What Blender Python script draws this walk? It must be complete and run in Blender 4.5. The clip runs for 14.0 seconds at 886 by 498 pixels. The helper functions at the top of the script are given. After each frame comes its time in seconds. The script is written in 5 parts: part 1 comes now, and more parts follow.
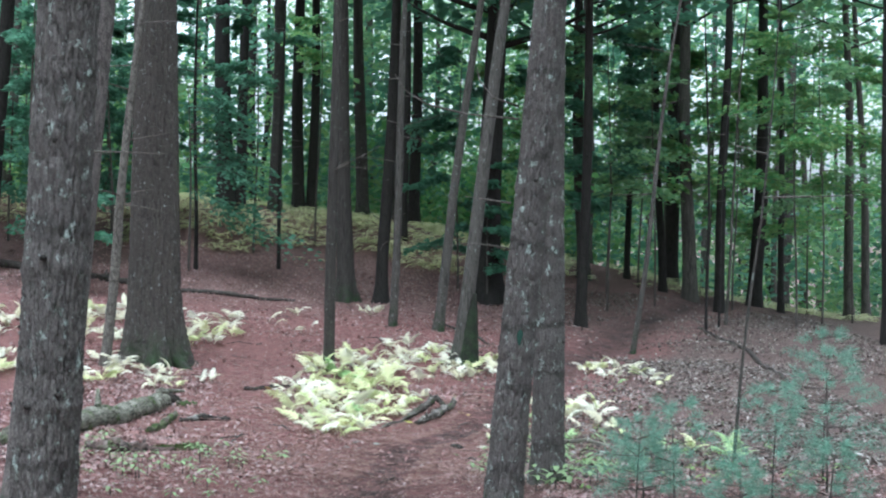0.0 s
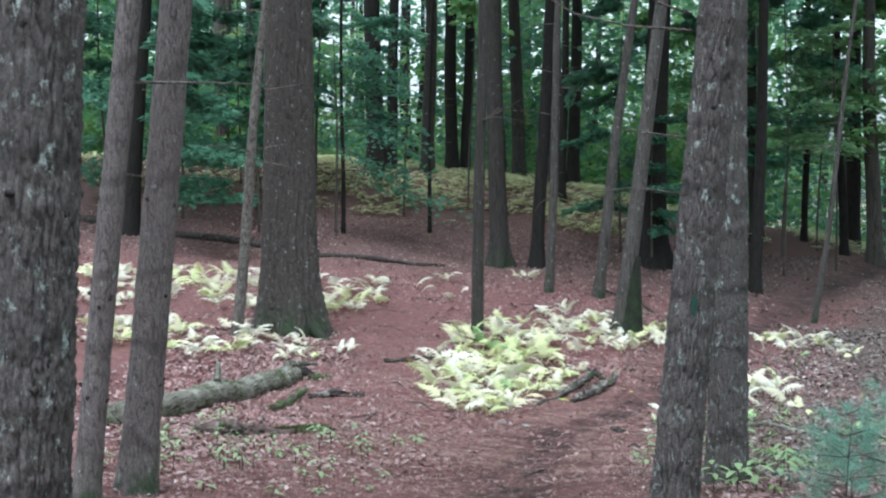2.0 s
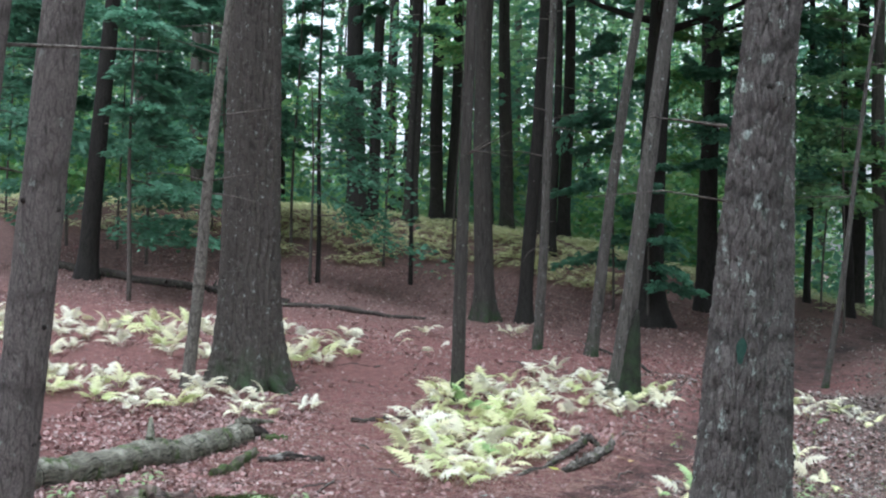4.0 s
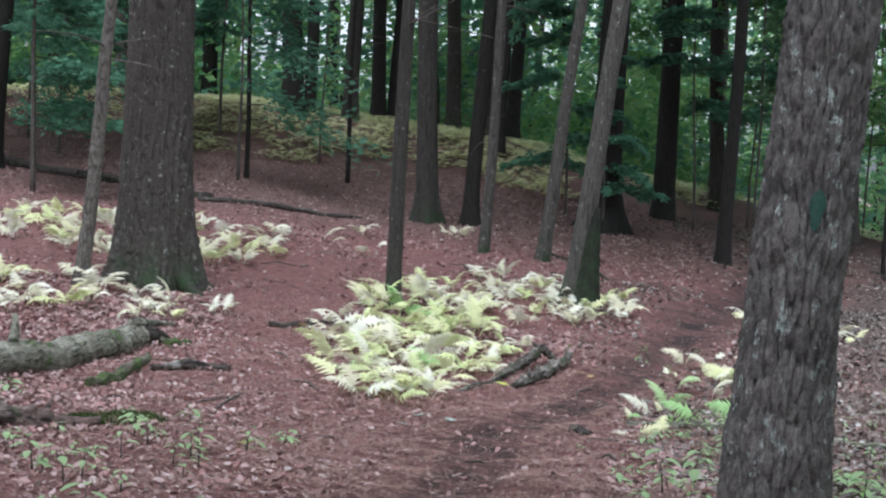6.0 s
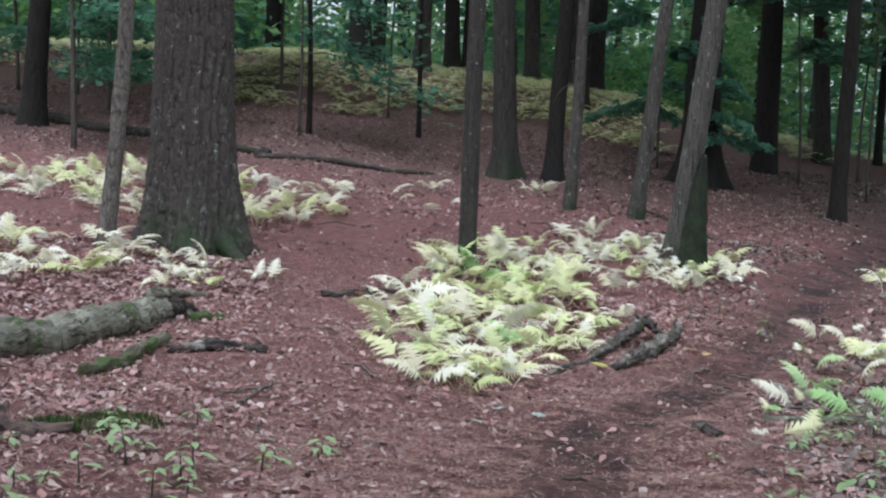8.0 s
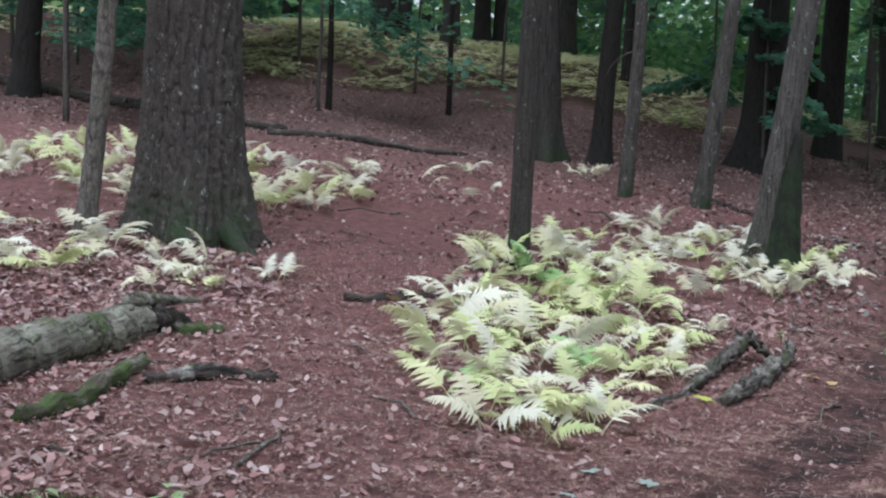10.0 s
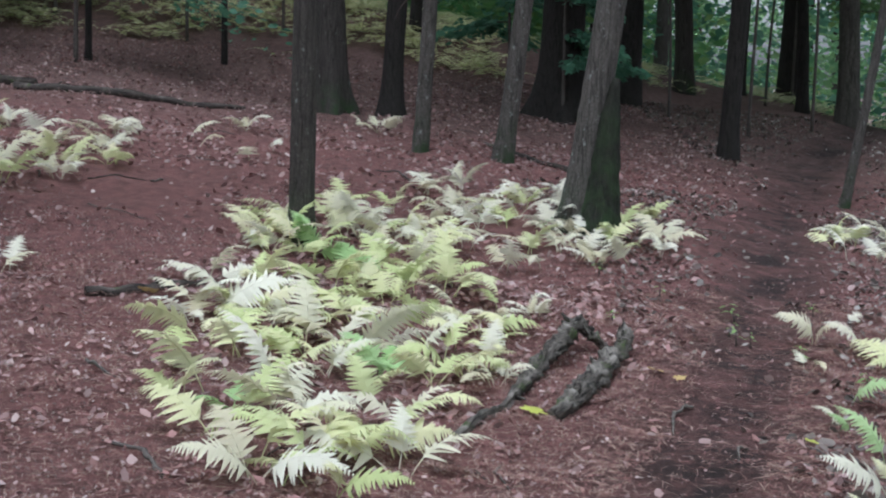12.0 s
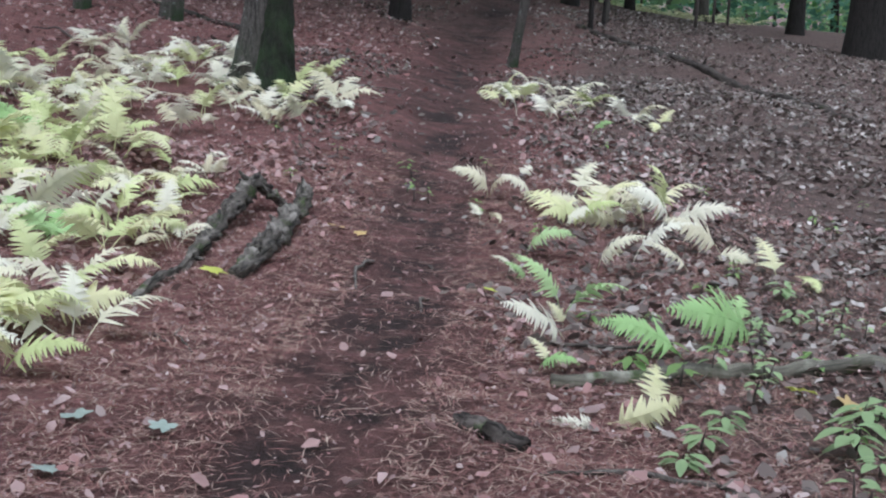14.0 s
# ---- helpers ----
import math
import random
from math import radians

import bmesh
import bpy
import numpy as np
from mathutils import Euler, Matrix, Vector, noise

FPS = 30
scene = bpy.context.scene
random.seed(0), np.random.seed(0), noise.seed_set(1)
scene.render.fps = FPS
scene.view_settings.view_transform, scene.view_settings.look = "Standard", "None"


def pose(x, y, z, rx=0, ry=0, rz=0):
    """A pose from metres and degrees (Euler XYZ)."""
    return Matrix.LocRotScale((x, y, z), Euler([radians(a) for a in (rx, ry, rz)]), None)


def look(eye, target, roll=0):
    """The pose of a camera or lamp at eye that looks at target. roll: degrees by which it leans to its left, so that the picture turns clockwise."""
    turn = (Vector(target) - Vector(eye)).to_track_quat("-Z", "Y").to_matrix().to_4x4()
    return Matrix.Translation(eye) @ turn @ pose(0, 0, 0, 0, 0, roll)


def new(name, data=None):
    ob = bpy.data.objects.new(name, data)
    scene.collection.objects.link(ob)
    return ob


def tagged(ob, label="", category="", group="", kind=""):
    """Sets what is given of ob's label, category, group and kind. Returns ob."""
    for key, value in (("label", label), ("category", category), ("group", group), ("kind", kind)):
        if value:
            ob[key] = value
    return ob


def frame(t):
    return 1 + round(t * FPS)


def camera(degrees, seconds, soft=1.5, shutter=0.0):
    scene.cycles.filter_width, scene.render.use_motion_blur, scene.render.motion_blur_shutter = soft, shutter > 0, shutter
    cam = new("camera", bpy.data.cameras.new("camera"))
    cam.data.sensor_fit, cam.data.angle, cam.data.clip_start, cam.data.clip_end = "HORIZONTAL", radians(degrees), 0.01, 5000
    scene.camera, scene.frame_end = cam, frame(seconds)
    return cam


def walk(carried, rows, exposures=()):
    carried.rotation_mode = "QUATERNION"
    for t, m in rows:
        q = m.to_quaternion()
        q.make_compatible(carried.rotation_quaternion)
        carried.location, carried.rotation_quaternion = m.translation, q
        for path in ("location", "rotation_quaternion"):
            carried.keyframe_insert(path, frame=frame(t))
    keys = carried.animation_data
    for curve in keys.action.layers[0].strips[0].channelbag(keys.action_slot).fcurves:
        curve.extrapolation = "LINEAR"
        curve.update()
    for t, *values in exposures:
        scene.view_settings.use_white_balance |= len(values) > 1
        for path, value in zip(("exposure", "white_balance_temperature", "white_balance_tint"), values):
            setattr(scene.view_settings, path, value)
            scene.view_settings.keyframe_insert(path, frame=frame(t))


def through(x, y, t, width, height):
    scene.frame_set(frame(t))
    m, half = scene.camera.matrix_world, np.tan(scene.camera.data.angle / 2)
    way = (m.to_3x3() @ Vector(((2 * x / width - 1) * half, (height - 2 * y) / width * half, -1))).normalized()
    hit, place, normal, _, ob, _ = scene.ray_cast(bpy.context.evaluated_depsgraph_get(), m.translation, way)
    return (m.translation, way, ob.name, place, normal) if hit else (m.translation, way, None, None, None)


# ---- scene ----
cam = camera(36, 14.0, soft=2.15)
PATH = [
    (0, pose(-0.031, -0.157, 2.743, 89.142, -0.574, -3.005)),
    (0.5, pose(0.057, 0.424, 2.691, 88.987, -1.359, -2.141)),
    (1, pose(0.169, 0.936, 2.663, 87.612, -4.431, -2.396)),
    (1.5, pose(0.199, 1.395, 2.621, 87.750, -3.833, 1.543)),
    (2, pose(0.138, 1.878, 2.592, 87.707, -0.032, 3.820)),
    (2.5, pose(0.179, 2.463, 2.539, 89.930, 2.950, 4.304)),
    (2.7, pose(0.180, 2.632, 2.530, 90.400, -0.603, 4.030)),
    (4.8, pose(0.076, 4.943, 2.141, 90.048, -0.962, 2.976)),
    (5, pose(0.085, 5.160, 2.106, 88.914, -0.565, 2.875)),
    (5.5, pose(0.090, 5.696, 2.038, 86.600, -2.357, 2.789)),
    (6, pose(0.094, 6.279, 1.982, 86.732, -2.455, 0.973)),
    (6.5, pose(0.096, 6.788, 1.894, 86.518, -3.431, 2.668)),
    (7, pose(0.055, 7.422, 1.788, 85.850, -0.813, 2.890)),
    (7.5, pose(0.022, 8.049, 1.721, 84.941, 1.037, 3.213)),
    (7.7, pose(0.039, 8.269, 1.757, 85.137, -1.391, 4.473)),
    (9.8, pose(-0.373, 10.578, 1.689, 84.584, -2.063, 3.712)),
    (10, pose(-0.411, 10.872, 1.637, 84.405, -2.276, 4.928)),
    (10.5, pose(-0.380, 11.259, 1.690, 83.892, -2.425, 6.665)),
    (11, pose(-0.406, 11.862, 1.620, 84.005, -3.954, 1.692)),
    (11.5, pose(-0.375, 12.352, 1.605, 82.941, -1.719, -0.288)),
    (12, pose(-0.392, 12.644, 1.623, 82.579, -1.411, -3.917)),
    (12.5, pose(-0.450, 12.704, 1.586, 83.231, -1.359, -7.859)),
    (13, pose(-0.460, 12.689, 1.590, 81.117, 0.250, -11.105)),
    (13.5, pose(-0.412, 12.760, 1.564, 79.116, -1.771, -15.145)),
    (14, pose(-0.389, 12.795, 1.546, 77.413, -2.477, -17.572)),
]
walk(cam, PATH, exposures=[(0, 1.58, 5350, 3), (2.5, 1.5, 5450, 5), (5, 1.34, 5600, 8), (7.5, 1.16, 5600, 10), (10, 1.02, 5550, 10), (12.5, 0.9, 5550, 10), (14, 0.96, 5550, 12)])

# ---- sky and light ----
world = bpy.data.worlds.new("overcast")
scene.world = world
world.use_nodes = True
wn, wl = world.node_tree.nodes, world.node_tree.links
sky = wn.new("ShaderNodeTexSky")
sky.sky_type, sky.sun_disc = "NISHITA", False
sky.sun_elevation, sky.sun_rotation = radians(72), radians(200)
sky.air_density, sky.dust_density = 1.0, 4.0
grey = wn.new("ShaderNodeHueSaturation")
grey.inputs["Saturation"].default_value = 0.08
wl.new(sky.outputs[0], grey.inputs["Color"])
wl.new(grey.outputs[0], wn["Background"].inputs["Color"])
wn["Background"].inputs["Strength"].default_value = 0.15

sun_data = bpy.data.lights.new("sun", "SUN")
sun_data.energy, sun_data.angle, sun_data.color = 1.0, radians(35), (1.0, 0.985, 0.96)
sun = new("sun", sun_data)
sun.matrix_world = look((-4, 8, 40), (0, 18, 0))

# ---- materials ----


class Nodes:
    """A small builder of node materials."""

    def __init__(self, name):
        self.mat = bpy.data.materials.new(name)
        self.mat.use_nodes = True
        self.tree = self.mat.node_tree
        self.bsdf = self.tree.nodes["Principled BSDF"]
        self.out = self.tree.nodes["Material Output"]
        self.bsdf.inputs["Roughness"].default_value = 0.85
        self.bsdf.inputs["Specular IOR Level"].default_value = 0.25

    def node(self, kind, **values):
        n = self.tree.nodes.new("ShaderNode" + kind)
        for key, value in values.items():
            n.inputs[key.replace("_", " ")].default_value = value
        return n

    def link(self, a, b):
        self.tree.links.new(a, b)

    def coords(self, scale=(1, 1, 1), kind="Object"):
        c, m = self.node("TexCoord"), self.node("Mapping")
        m.inputs["Scale"].default_value = scale
        self.link(c.outputs[kind], m.inputs["Vector"])
        return m.outputs[0]

    def noise(self, vector, scale, detail=4.0, rough=0.6):
        n = self.node("TexNoise", Scale=scale, Detail=detail, Roughness=rough)
        self.link(vector, n.inputs["Vector"])
        return n.outputs["Fac"]

    def ramp(self, fac, *stops):
        n = self.node("ValToRGB")
        ramp = n.color_ramp
        while len(ramp.elements) < len(stops):
            ramp.elements.new(0.5)
        for e, (place, colour) in zip(ramp.elements, stops):
            e.position, e.color = place, (*colour, 1) if len(colour) == 3 else colour
        self.link(fac, n.inputs[0])
        return n.outputs[0]

    def mix(self, fac, a, b):
        n = self.tree.nodes.new("ShaderNodeMix")
        n.data_type = "RGBA"
        for value, plug in ((fac, n.inputs[0]), (a, n.inputs[6]), (b, n.inputs[7])):
            if isinstance(value, (float, int)):
                plug.default_value = value
            elif isinstance(value, tuple):
                plug.default_value = (*value, 1)
            else:
                self.link(value, plug)
        return n.outputs[2]

    def bump(self, height, strength, distance):
        n = self.node("Bump", Strength=strength, Distance=distance)
        self.link(height, n.inputs["Height"])
        self.link(n.outputs[0], self.bsdf.inputs["Normal"])

    def colour(self, plug):
        self.link(plug, self.bsdf.inputs["Base Color"])
        return self.mat


def bark(name, dark, light, stretch=0.16, grain=30.0, lichen=0.0, moss_height=0.0, depth=0.012, whorls=0.0, cut=False):
    """Furrowed bark: long plates, fine grain, lichen spots, moss towards the root."""
    n = Nodes(name)
    v = n.coords((1, 1, stretch))
    shake = n.node("TexNoise", Scale=grain * 0.35, Detail=4.0)
    n.link(v, shake.inputs["Vector"])
    bent = n.node("VectorMath")
    bent.operation = "MULTIPLY_ADD"
    bent.inputs[1].default_value = (0.09, 0.09, 0.09)
    n.link(shake.outputs["Color"], bent.inputs[0])
    n.link(v, bent.inputs[2])
    warp = n.noise(v, grain * 0.25, 3)
    ridges = n.noise(bent.outputs[0], grain, 5, 0.62)
    plates = n.node("TexVoronoi", Scale=grain * 0.8, Randomness=1.0)
    plates.feature = "DISTANCE_TO_EDGE"
    n.link(bent.outputs[0], plates.inputs["Vector"])
    fine = n.noise(n.coords((1, 1, 0.6)), grain * 2.4, 6, 0.75)
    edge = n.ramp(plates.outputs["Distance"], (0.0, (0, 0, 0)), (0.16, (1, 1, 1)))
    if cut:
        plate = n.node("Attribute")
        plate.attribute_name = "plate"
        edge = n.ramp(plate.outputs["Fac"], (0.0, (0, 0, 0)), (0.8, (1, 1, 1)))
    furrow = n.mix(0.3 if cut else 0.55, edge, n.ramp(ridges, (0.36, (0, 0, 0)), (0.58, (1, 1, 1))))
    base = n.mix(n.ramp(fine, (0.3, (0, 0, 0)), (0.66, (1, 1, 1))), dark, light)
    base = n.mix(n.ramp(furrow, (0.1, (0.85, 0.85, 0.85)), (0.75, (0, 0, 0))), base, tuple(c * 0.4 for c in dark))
    wide = n.noise(n.coords((1, 1, 0.5)), 2.2, 4)
    base = n.mix(n.ramp(wide, (0.35, (0, 0, 0)), (0.75, (0.55, 0.55, 0.55))), base, tuple(0.5 * (a + b) * 0.75 for a, b in zip(dark, light)))
    if whorls:
        bands = n.node("TexWave", Scale=math.pi / 10 / whorls, Distortion=5.0, Detail=4.0)
        bands.inputs["Detail Scale"].default_value = 3.0
        bands.bands_direction = "Z"
        n.link(n.coords(), bands.inputs["Vector"])
        base = n.mix(n.ramp(bands.outputs["Fac"], (0.9, (0, 0, 0)), (1.0, (0.4, 0.4, 0.4))), base, tuple(c * 0.5 for c in dark))
    if lichen:
        spots = n.noise(n.coords((1, 1, 0.6)), 15.0, 6, 0.78)
        base = n.mix(n.ramp(spots, (0.65 - 0.08 * lichen, (0, 0, 0)), (0.70 - 0.03 * lichen, (lichen, lichen, lichen))), base, (0.44, 0.49, 0.46))
    if moss_height:
        sep = n.node("SeparateXYZ")
        n.link(n.coords(), sep.inputs[0])
        patch = n.node("MapRange")
        patch.inputs[1].default_value, patch.inputs[2].default_value = moss_height, 0.0
        n.link(sep.outputs[2], patch.inputs[0])
        mul = n.node("Math")
        mul.operation = "MULTIPLY"
        n.link(patch.outputs[0], mul.inputs[0])
        n.link(n.ramp(n.noise(n.coords(), 6.0, 5), (0.4, (0, 0, 0)), (0.62, (1, 1, 1))), mul.inputs[1])
        base = n.mix(mul.outputs[0], base, (0.028, 0.05, 0.02))
    both = n.mix(0.4, furrow, fine)
    n.bump(n.mix(0.15, both, warp), 0.9, depth)
    return n.colour(base)


def leaf(name, colours, through=0.35, rough=0.55):
    """Thin leaves that let part of the light through; each one has its own tone."""
    n = Nodes(name)
    geo = n.node("NewGeometry")
    step = 1.0 / max(1, len(colours) - 1)
    tone = n.ramp(geo.outputs["Random Per Island"], *((i * step, c) for i, c in enumerate(colours)))
    wide = n.noise(n.coords(kind="Object"), 1.7, 3)
    tone = n.mix(n.ramp(wide, (0.3, (0, 0, 0)), (0.75, (0.5, 0.5, 0.5))), tone, tuple(sum(c[k] for c in colours) / len(colours) * 0.6 for k in range(3)))
    n.colour(tone)
    n.bsdf.inputs["Roughness"].default_value = rough
    thin = n.node("BsdfTranslucent")
    n.link(tone, thin.inputs["Color"])
    both = n.node("MixShader")
    both.inputs[0].default_value = through
    n.link(n.bsdf.outputs[0], both.inputs[1])
    n.link(thin.outputs[0], both.inputs[2])
    n.link(both.outputs[0], n.out.inputs["Surface"])
    return n.mat


def fern_leaf(name, colours):
    """Fern blades: tone by plant part, browned in places."""
    n = Nodes(name)
    info = n.node("ObjectInfo")
    step = 1.0 / max(1, len(colours) - 1)
    tone = n.ramp(info.outputs["Random"], *((i * step, c) for i, c in enumerate(colours)))
    brown = n.noise(n.coords(), 14.0, 4)
    tone = n.mix(n.ramp(brown, (0.6, (0, 0, 0)), (0.85, (0.4, 0.4, 0.4))), tone, (0.4, 0.32, 0.2))
    n.colour(tone)
    n.bsdf.inputs["Roughness"].default_value = 0.6
    thin = n.node("BsdfTranslucent")
    n.link(tone, thin.inputs["Color"])
    both = n.node("MixShader")
    both.inputs[0].default_value = 0.4
    n.link(n.bsdf.outputs[0], both.inputs[1])
    n.link(thin.outputs[0], both.inputs[2])
    n.link(both.outputs[0], n.out.inputs["Surface"])
    return n.mat


def forest_floor():
    """Red-brown needle duff with dark humus, pale bits, and packed dark soil on the trodden way."""
    n = Nodes("needle_duff")
    v = n.coords()
    fine = n.noise(v, 75.0, 6, 0.8)
    mid = n.noise(v, 9.0, 5, 0.65)
    wide = n.noise(v, 0.9, 4, 0.55)
    strands = n.noise(n.coords((1, 6, 1)), 45.0, 3, 0.7)
    duff = n.mix(n.ramp(fine, (0.3, (0, 0, 0)), (0.7, (1, 1, 1))), (0.06, 0.027, 0.026), (0.37, 0.17, 0.158))
    duff = n.mix(n.ramp(strands, (0.52, (0, 0, 0)), (0.75, (0.7, 0.7, 0.7))), duff, (0.45, 0.235, 0.21))
    duff = n.mix(n.ramp(mid, (0.35, (0.65, 0.65, 0.65)), (0.6, (0, 0, 0))), duff, (0.045, 0.027, 0.025))
    duff = n.mix(n.ramp(wide, (0.3, (0, 0, 0)), (0.7, (0.5, 0.5, 0.5))), duff, (0.22, 0.105, 0.098))
    soil = n.mix(n.ramp(fine, (0.3, (0, 0, 0)), (0.75, (1, 1, 1))), (0.014, 0.01, 0.0098), (0.058, 0.04, 0.038))
    mould = n.mix(n.ramp(fine, (0.3, (0, 0, 0)), (0.7, (1, 1, 1))), (0.035, 0.025, 0.022), (0.22, 0.165, 0.145))
    mould = n.mix(n.ramp(mid, (0.35, (0.6, 0.6, 0.6)), (0.6, (0, 0, 0))), mould, (0.035, 0.026, 0.023))
    leafy = n.node("Attribute")
    leafy.attribute_name = "leafy"
    duff = n.mix(leafy.outputs["Fac"], duff, mould)
    worn = n.node("Attribute")
    worn.attribute_name = "trodden"
    edge = n.node("Math")
    edge.operation = "MULTIPLY"
    n.link(worn.outputs["Fac"], edge.inputs[0])
    blotch = n.noise(v, 2.6, 5, 0.7)
    n.link(n.ramp(blotch, (0.36, (0.25, 0.25, 0.25)), (0.58, (1, 1, 1))), edge.inputs[1])
    n.bump(n.mix(0.35, fine, mid), 1.0, 0.045)
    n.bsdf.inputs["Roughness"].default_value = 0.95
    return n.colour(n.mix(edge.outputs[0], duff, soil))


def weathered(name, dark, light, pale, moss=0.0, scale=9.0):
    """Weathered wood whose grain and cracks run along the piece, with pale worn patches and moss."""
    n = Nodes(name)
    at = n.node("Attribute")
    at.attribute_name = "grain"

    def stretched(x, y):
        m = n.node("Mapping")
        m.inputs["Scale"].default_value = (x, y, y)
        n.link(at.outputs["Vector"], m.inputs["Vector"])
        return m.outputs[0]
    strands = n.noise(stretched(0.6, 7.0), scale, 6, 0.7)
    cracks = n.noise(stretched(0.35, 4.0), scale * 0.8, 4, 0.6)
    patches = n.noise(stretched(1.0, 1.0), scale * 0.7, 5, 0.65)
    tone = n.ramp(strands, (0.32, dark), (0.66, light))
    tone = n.mix(n.ramp(patches, (0.5, (0, 0, 0)), (0.66, (0.75, 0.75, 0.75))), tone, pale)
    tone = n.mix(n.ramp(cracks, (0.36, (0.9, 0.9, 0.9)), (0.47, (0, 0, 0))), tone, tuple(0.35 * c for c in dark))
    if moss:
        green = n.noise(stretched(1.3, 1.3), scale * 0.45, 5, 0.7)
        tone = n.mix(n.ramp(green, (0.66 - 0.3 * moss, (0, 0, 0)), (0.76 - 0.26 * moss, (0.9, 0.9, 0.9))), tone, n.ramp(strands, (0.3, (0.016, 0.03, 0.009)), (0.7, (0.07, 0.105, 0.022))))
    n.bump(n.mix(0.5, strands, cracks), 1.0, 0.012)
    return n.colour(tone)


def plain(name, a, b, scale=12.0, rough=0.85, depth=0.004):
    """A plain rough surface that varies between two tones."""
    n = Nodes(name)
    f = n.noise(n.coords((1, 1, 0.5)), scale, 6, 0.7)
    n.bump(f, 0.8, depth)
    n.bsdf.inputs["Roughness"].default_value = rough
    return n.colour(n.ramp(f, (0.3, a), (0.7, b)))


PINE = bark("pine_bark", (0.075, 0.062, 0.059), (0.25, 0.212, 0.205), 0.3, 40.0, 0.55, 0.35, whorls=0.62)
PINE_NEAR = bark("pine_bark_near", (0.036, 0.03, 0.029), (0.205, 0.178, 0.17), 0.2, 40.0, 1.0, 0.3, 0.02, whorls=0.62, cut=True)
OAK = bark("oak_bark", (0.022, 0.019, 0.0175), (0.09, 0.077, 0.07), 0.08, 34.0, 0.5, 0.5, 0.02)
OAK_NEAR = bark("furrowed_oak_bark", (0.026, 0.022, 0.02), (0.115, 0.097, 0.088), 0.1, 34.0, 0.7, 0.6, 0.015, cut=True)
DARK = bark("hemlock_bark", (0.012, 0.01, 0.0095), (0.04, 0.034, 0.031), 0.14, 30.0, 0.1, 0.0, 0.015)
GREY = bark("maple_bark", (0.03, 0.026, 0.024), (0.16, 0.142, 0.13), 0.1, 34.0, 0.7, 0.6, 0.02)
FAR = bark("distant_bark", (0.04, 0.036, 0.032), (0.13, 0.115, 0.1), 0.14, 14.0, 0.2)
SNAG = bark("dead_birch_bark", (0.05, 0.04, 0.036), (0.23, 0.205, 0.185), 0.5, 16.0, 0.4)
ROTTEN = weathered("rotten_log_wood", (0.045, 0.041, 0.033), (0.19, 0.175, 0.14), (0.31, 0.3, 0.25), 0.42, 8.0)
CRUMBLED = weathered("crumbled_wood", (0.03, 0.022, 0.02), (0.15, 0.1, 0.088), (0.24, 0.2, 0.18), 0.4, 12.0)
DEAD = bark("dead_wood", (0.045, 0.038, 0.034), (0.22, 0.19, 0.17), 1.0, 24.0, 0.4, 0.0, 0.012)
OLDBARK = weathered("old_branch_bark", (0.02, 0.017, 0.014), (0.13, 0.112, 0.098), (0.26, 0.235, 0.21), 0.34, 16.0)
MOSS = plain("moss", (0.02, 0.032, 0.012), (0.08, 0.115, 0.03), 22.0, 0.95, 0.01)
MOSSY = weathered("moss_covered_wood", (0.03, 0.024, 0.02), (0.12, 0.095, 0.08), (0.2, 0.18, 0.15), 0.85, 14.0)
DAMP = weathered("damp_dark_wood", (0.016, 0.013, 0.012), (0.075, 0.06, 0.053), (0.13, 0.11, 0.1), 0.2, 14.0)
SLAB = weathered("wet_bark_slab", (0.014, 0.011, 0.01), (0.07, 0.054, 0.047), (0.32, 0.3, 0.28), 0.1, 10.0)
TWIG = plain("twig_bark", (0.035, 0.03, 0.027), (0.13, 0.11, 0.1), 30.0)
FLOOR = forest_floor()
LEAF_DEEP = leaf("understory_leaf", ((0.075, 0.18, 0.115), (0.11, 0.25, 0.165), (0.15, 0.31, 0.205), (0.085, 0.21, 0.12)), 0.5)
LEAF_WARM = leaf("yellowing_leaf", ((0.1, 0.27, 0.1), (0.19, 0.38, 0.13), (0.3, 0.42, 0.15), (0.1, 0.3, 0.14)), 0.55)
LEAF_FAR = leaf("woodland_leaf", ((0.14, 0.28, 0.15), (0.21, 0.38, 0.18), (0.32, 0.48, 0.22), (0.16, 0.33, 0.2)), 0.6)
NEEDLE = leaf("pine_needle", ((0.16, 0.32, 0.25), (0.22, 0.4, 0.3), (0.27, 0.44, 0.32)), 0.35)
SEEDLING = leaf("seedling_leaf", ((0.14, 0.28, 0.13), (0.24, 0.38, 0.18), (0.36, 0.46, 0.24), (0.16, 0.32, 0.18)), 0.4)
LITTER = leaf("fallen_leaf", ((0.2, 0.095, 0.09), (0.34, 0.18, 0.17), (0.44, 0.32, 0.31), (0.13, 0.06, 0.057), (0.54, 0.44, 0.42), (0.28, 0.13, 0.122), (0.4, 0.27, 0.26), (0.08, 0.038, 0.036)), 0.08, 0.6)
LITTER_GREY = leaf("weathered_fallen_leaf", ((0.06, 0.042, 0.039), (0.15, 0.11, 0.1), (0.27, 0.225, 0.205), (0.04, 0.029, 0.027), (0.5, 0.46, 0.43), (0.13, 0.075, 0.068), (0.2, 0.165, 0.14), (0.035, 0.026, 0.024)), 0.08, 0.6)
STRAW = leaf("fallen_needle", ((0.24, 0.105, 0.095), (0.34, 0.17, 0.15), (0.15, 0.07, 0.064), (0.6, 0.46, 0.38), (0.28, 0.13, 0.118)), 0.1, 0.7)
FERN_PALE = fern_leaf("fern_pale", ((0.64, 0.7, 0.36), (0.75, 0.73, 0.46), (0.56, 0.63, 0.3), (0.77, 0.73, 0.52)))
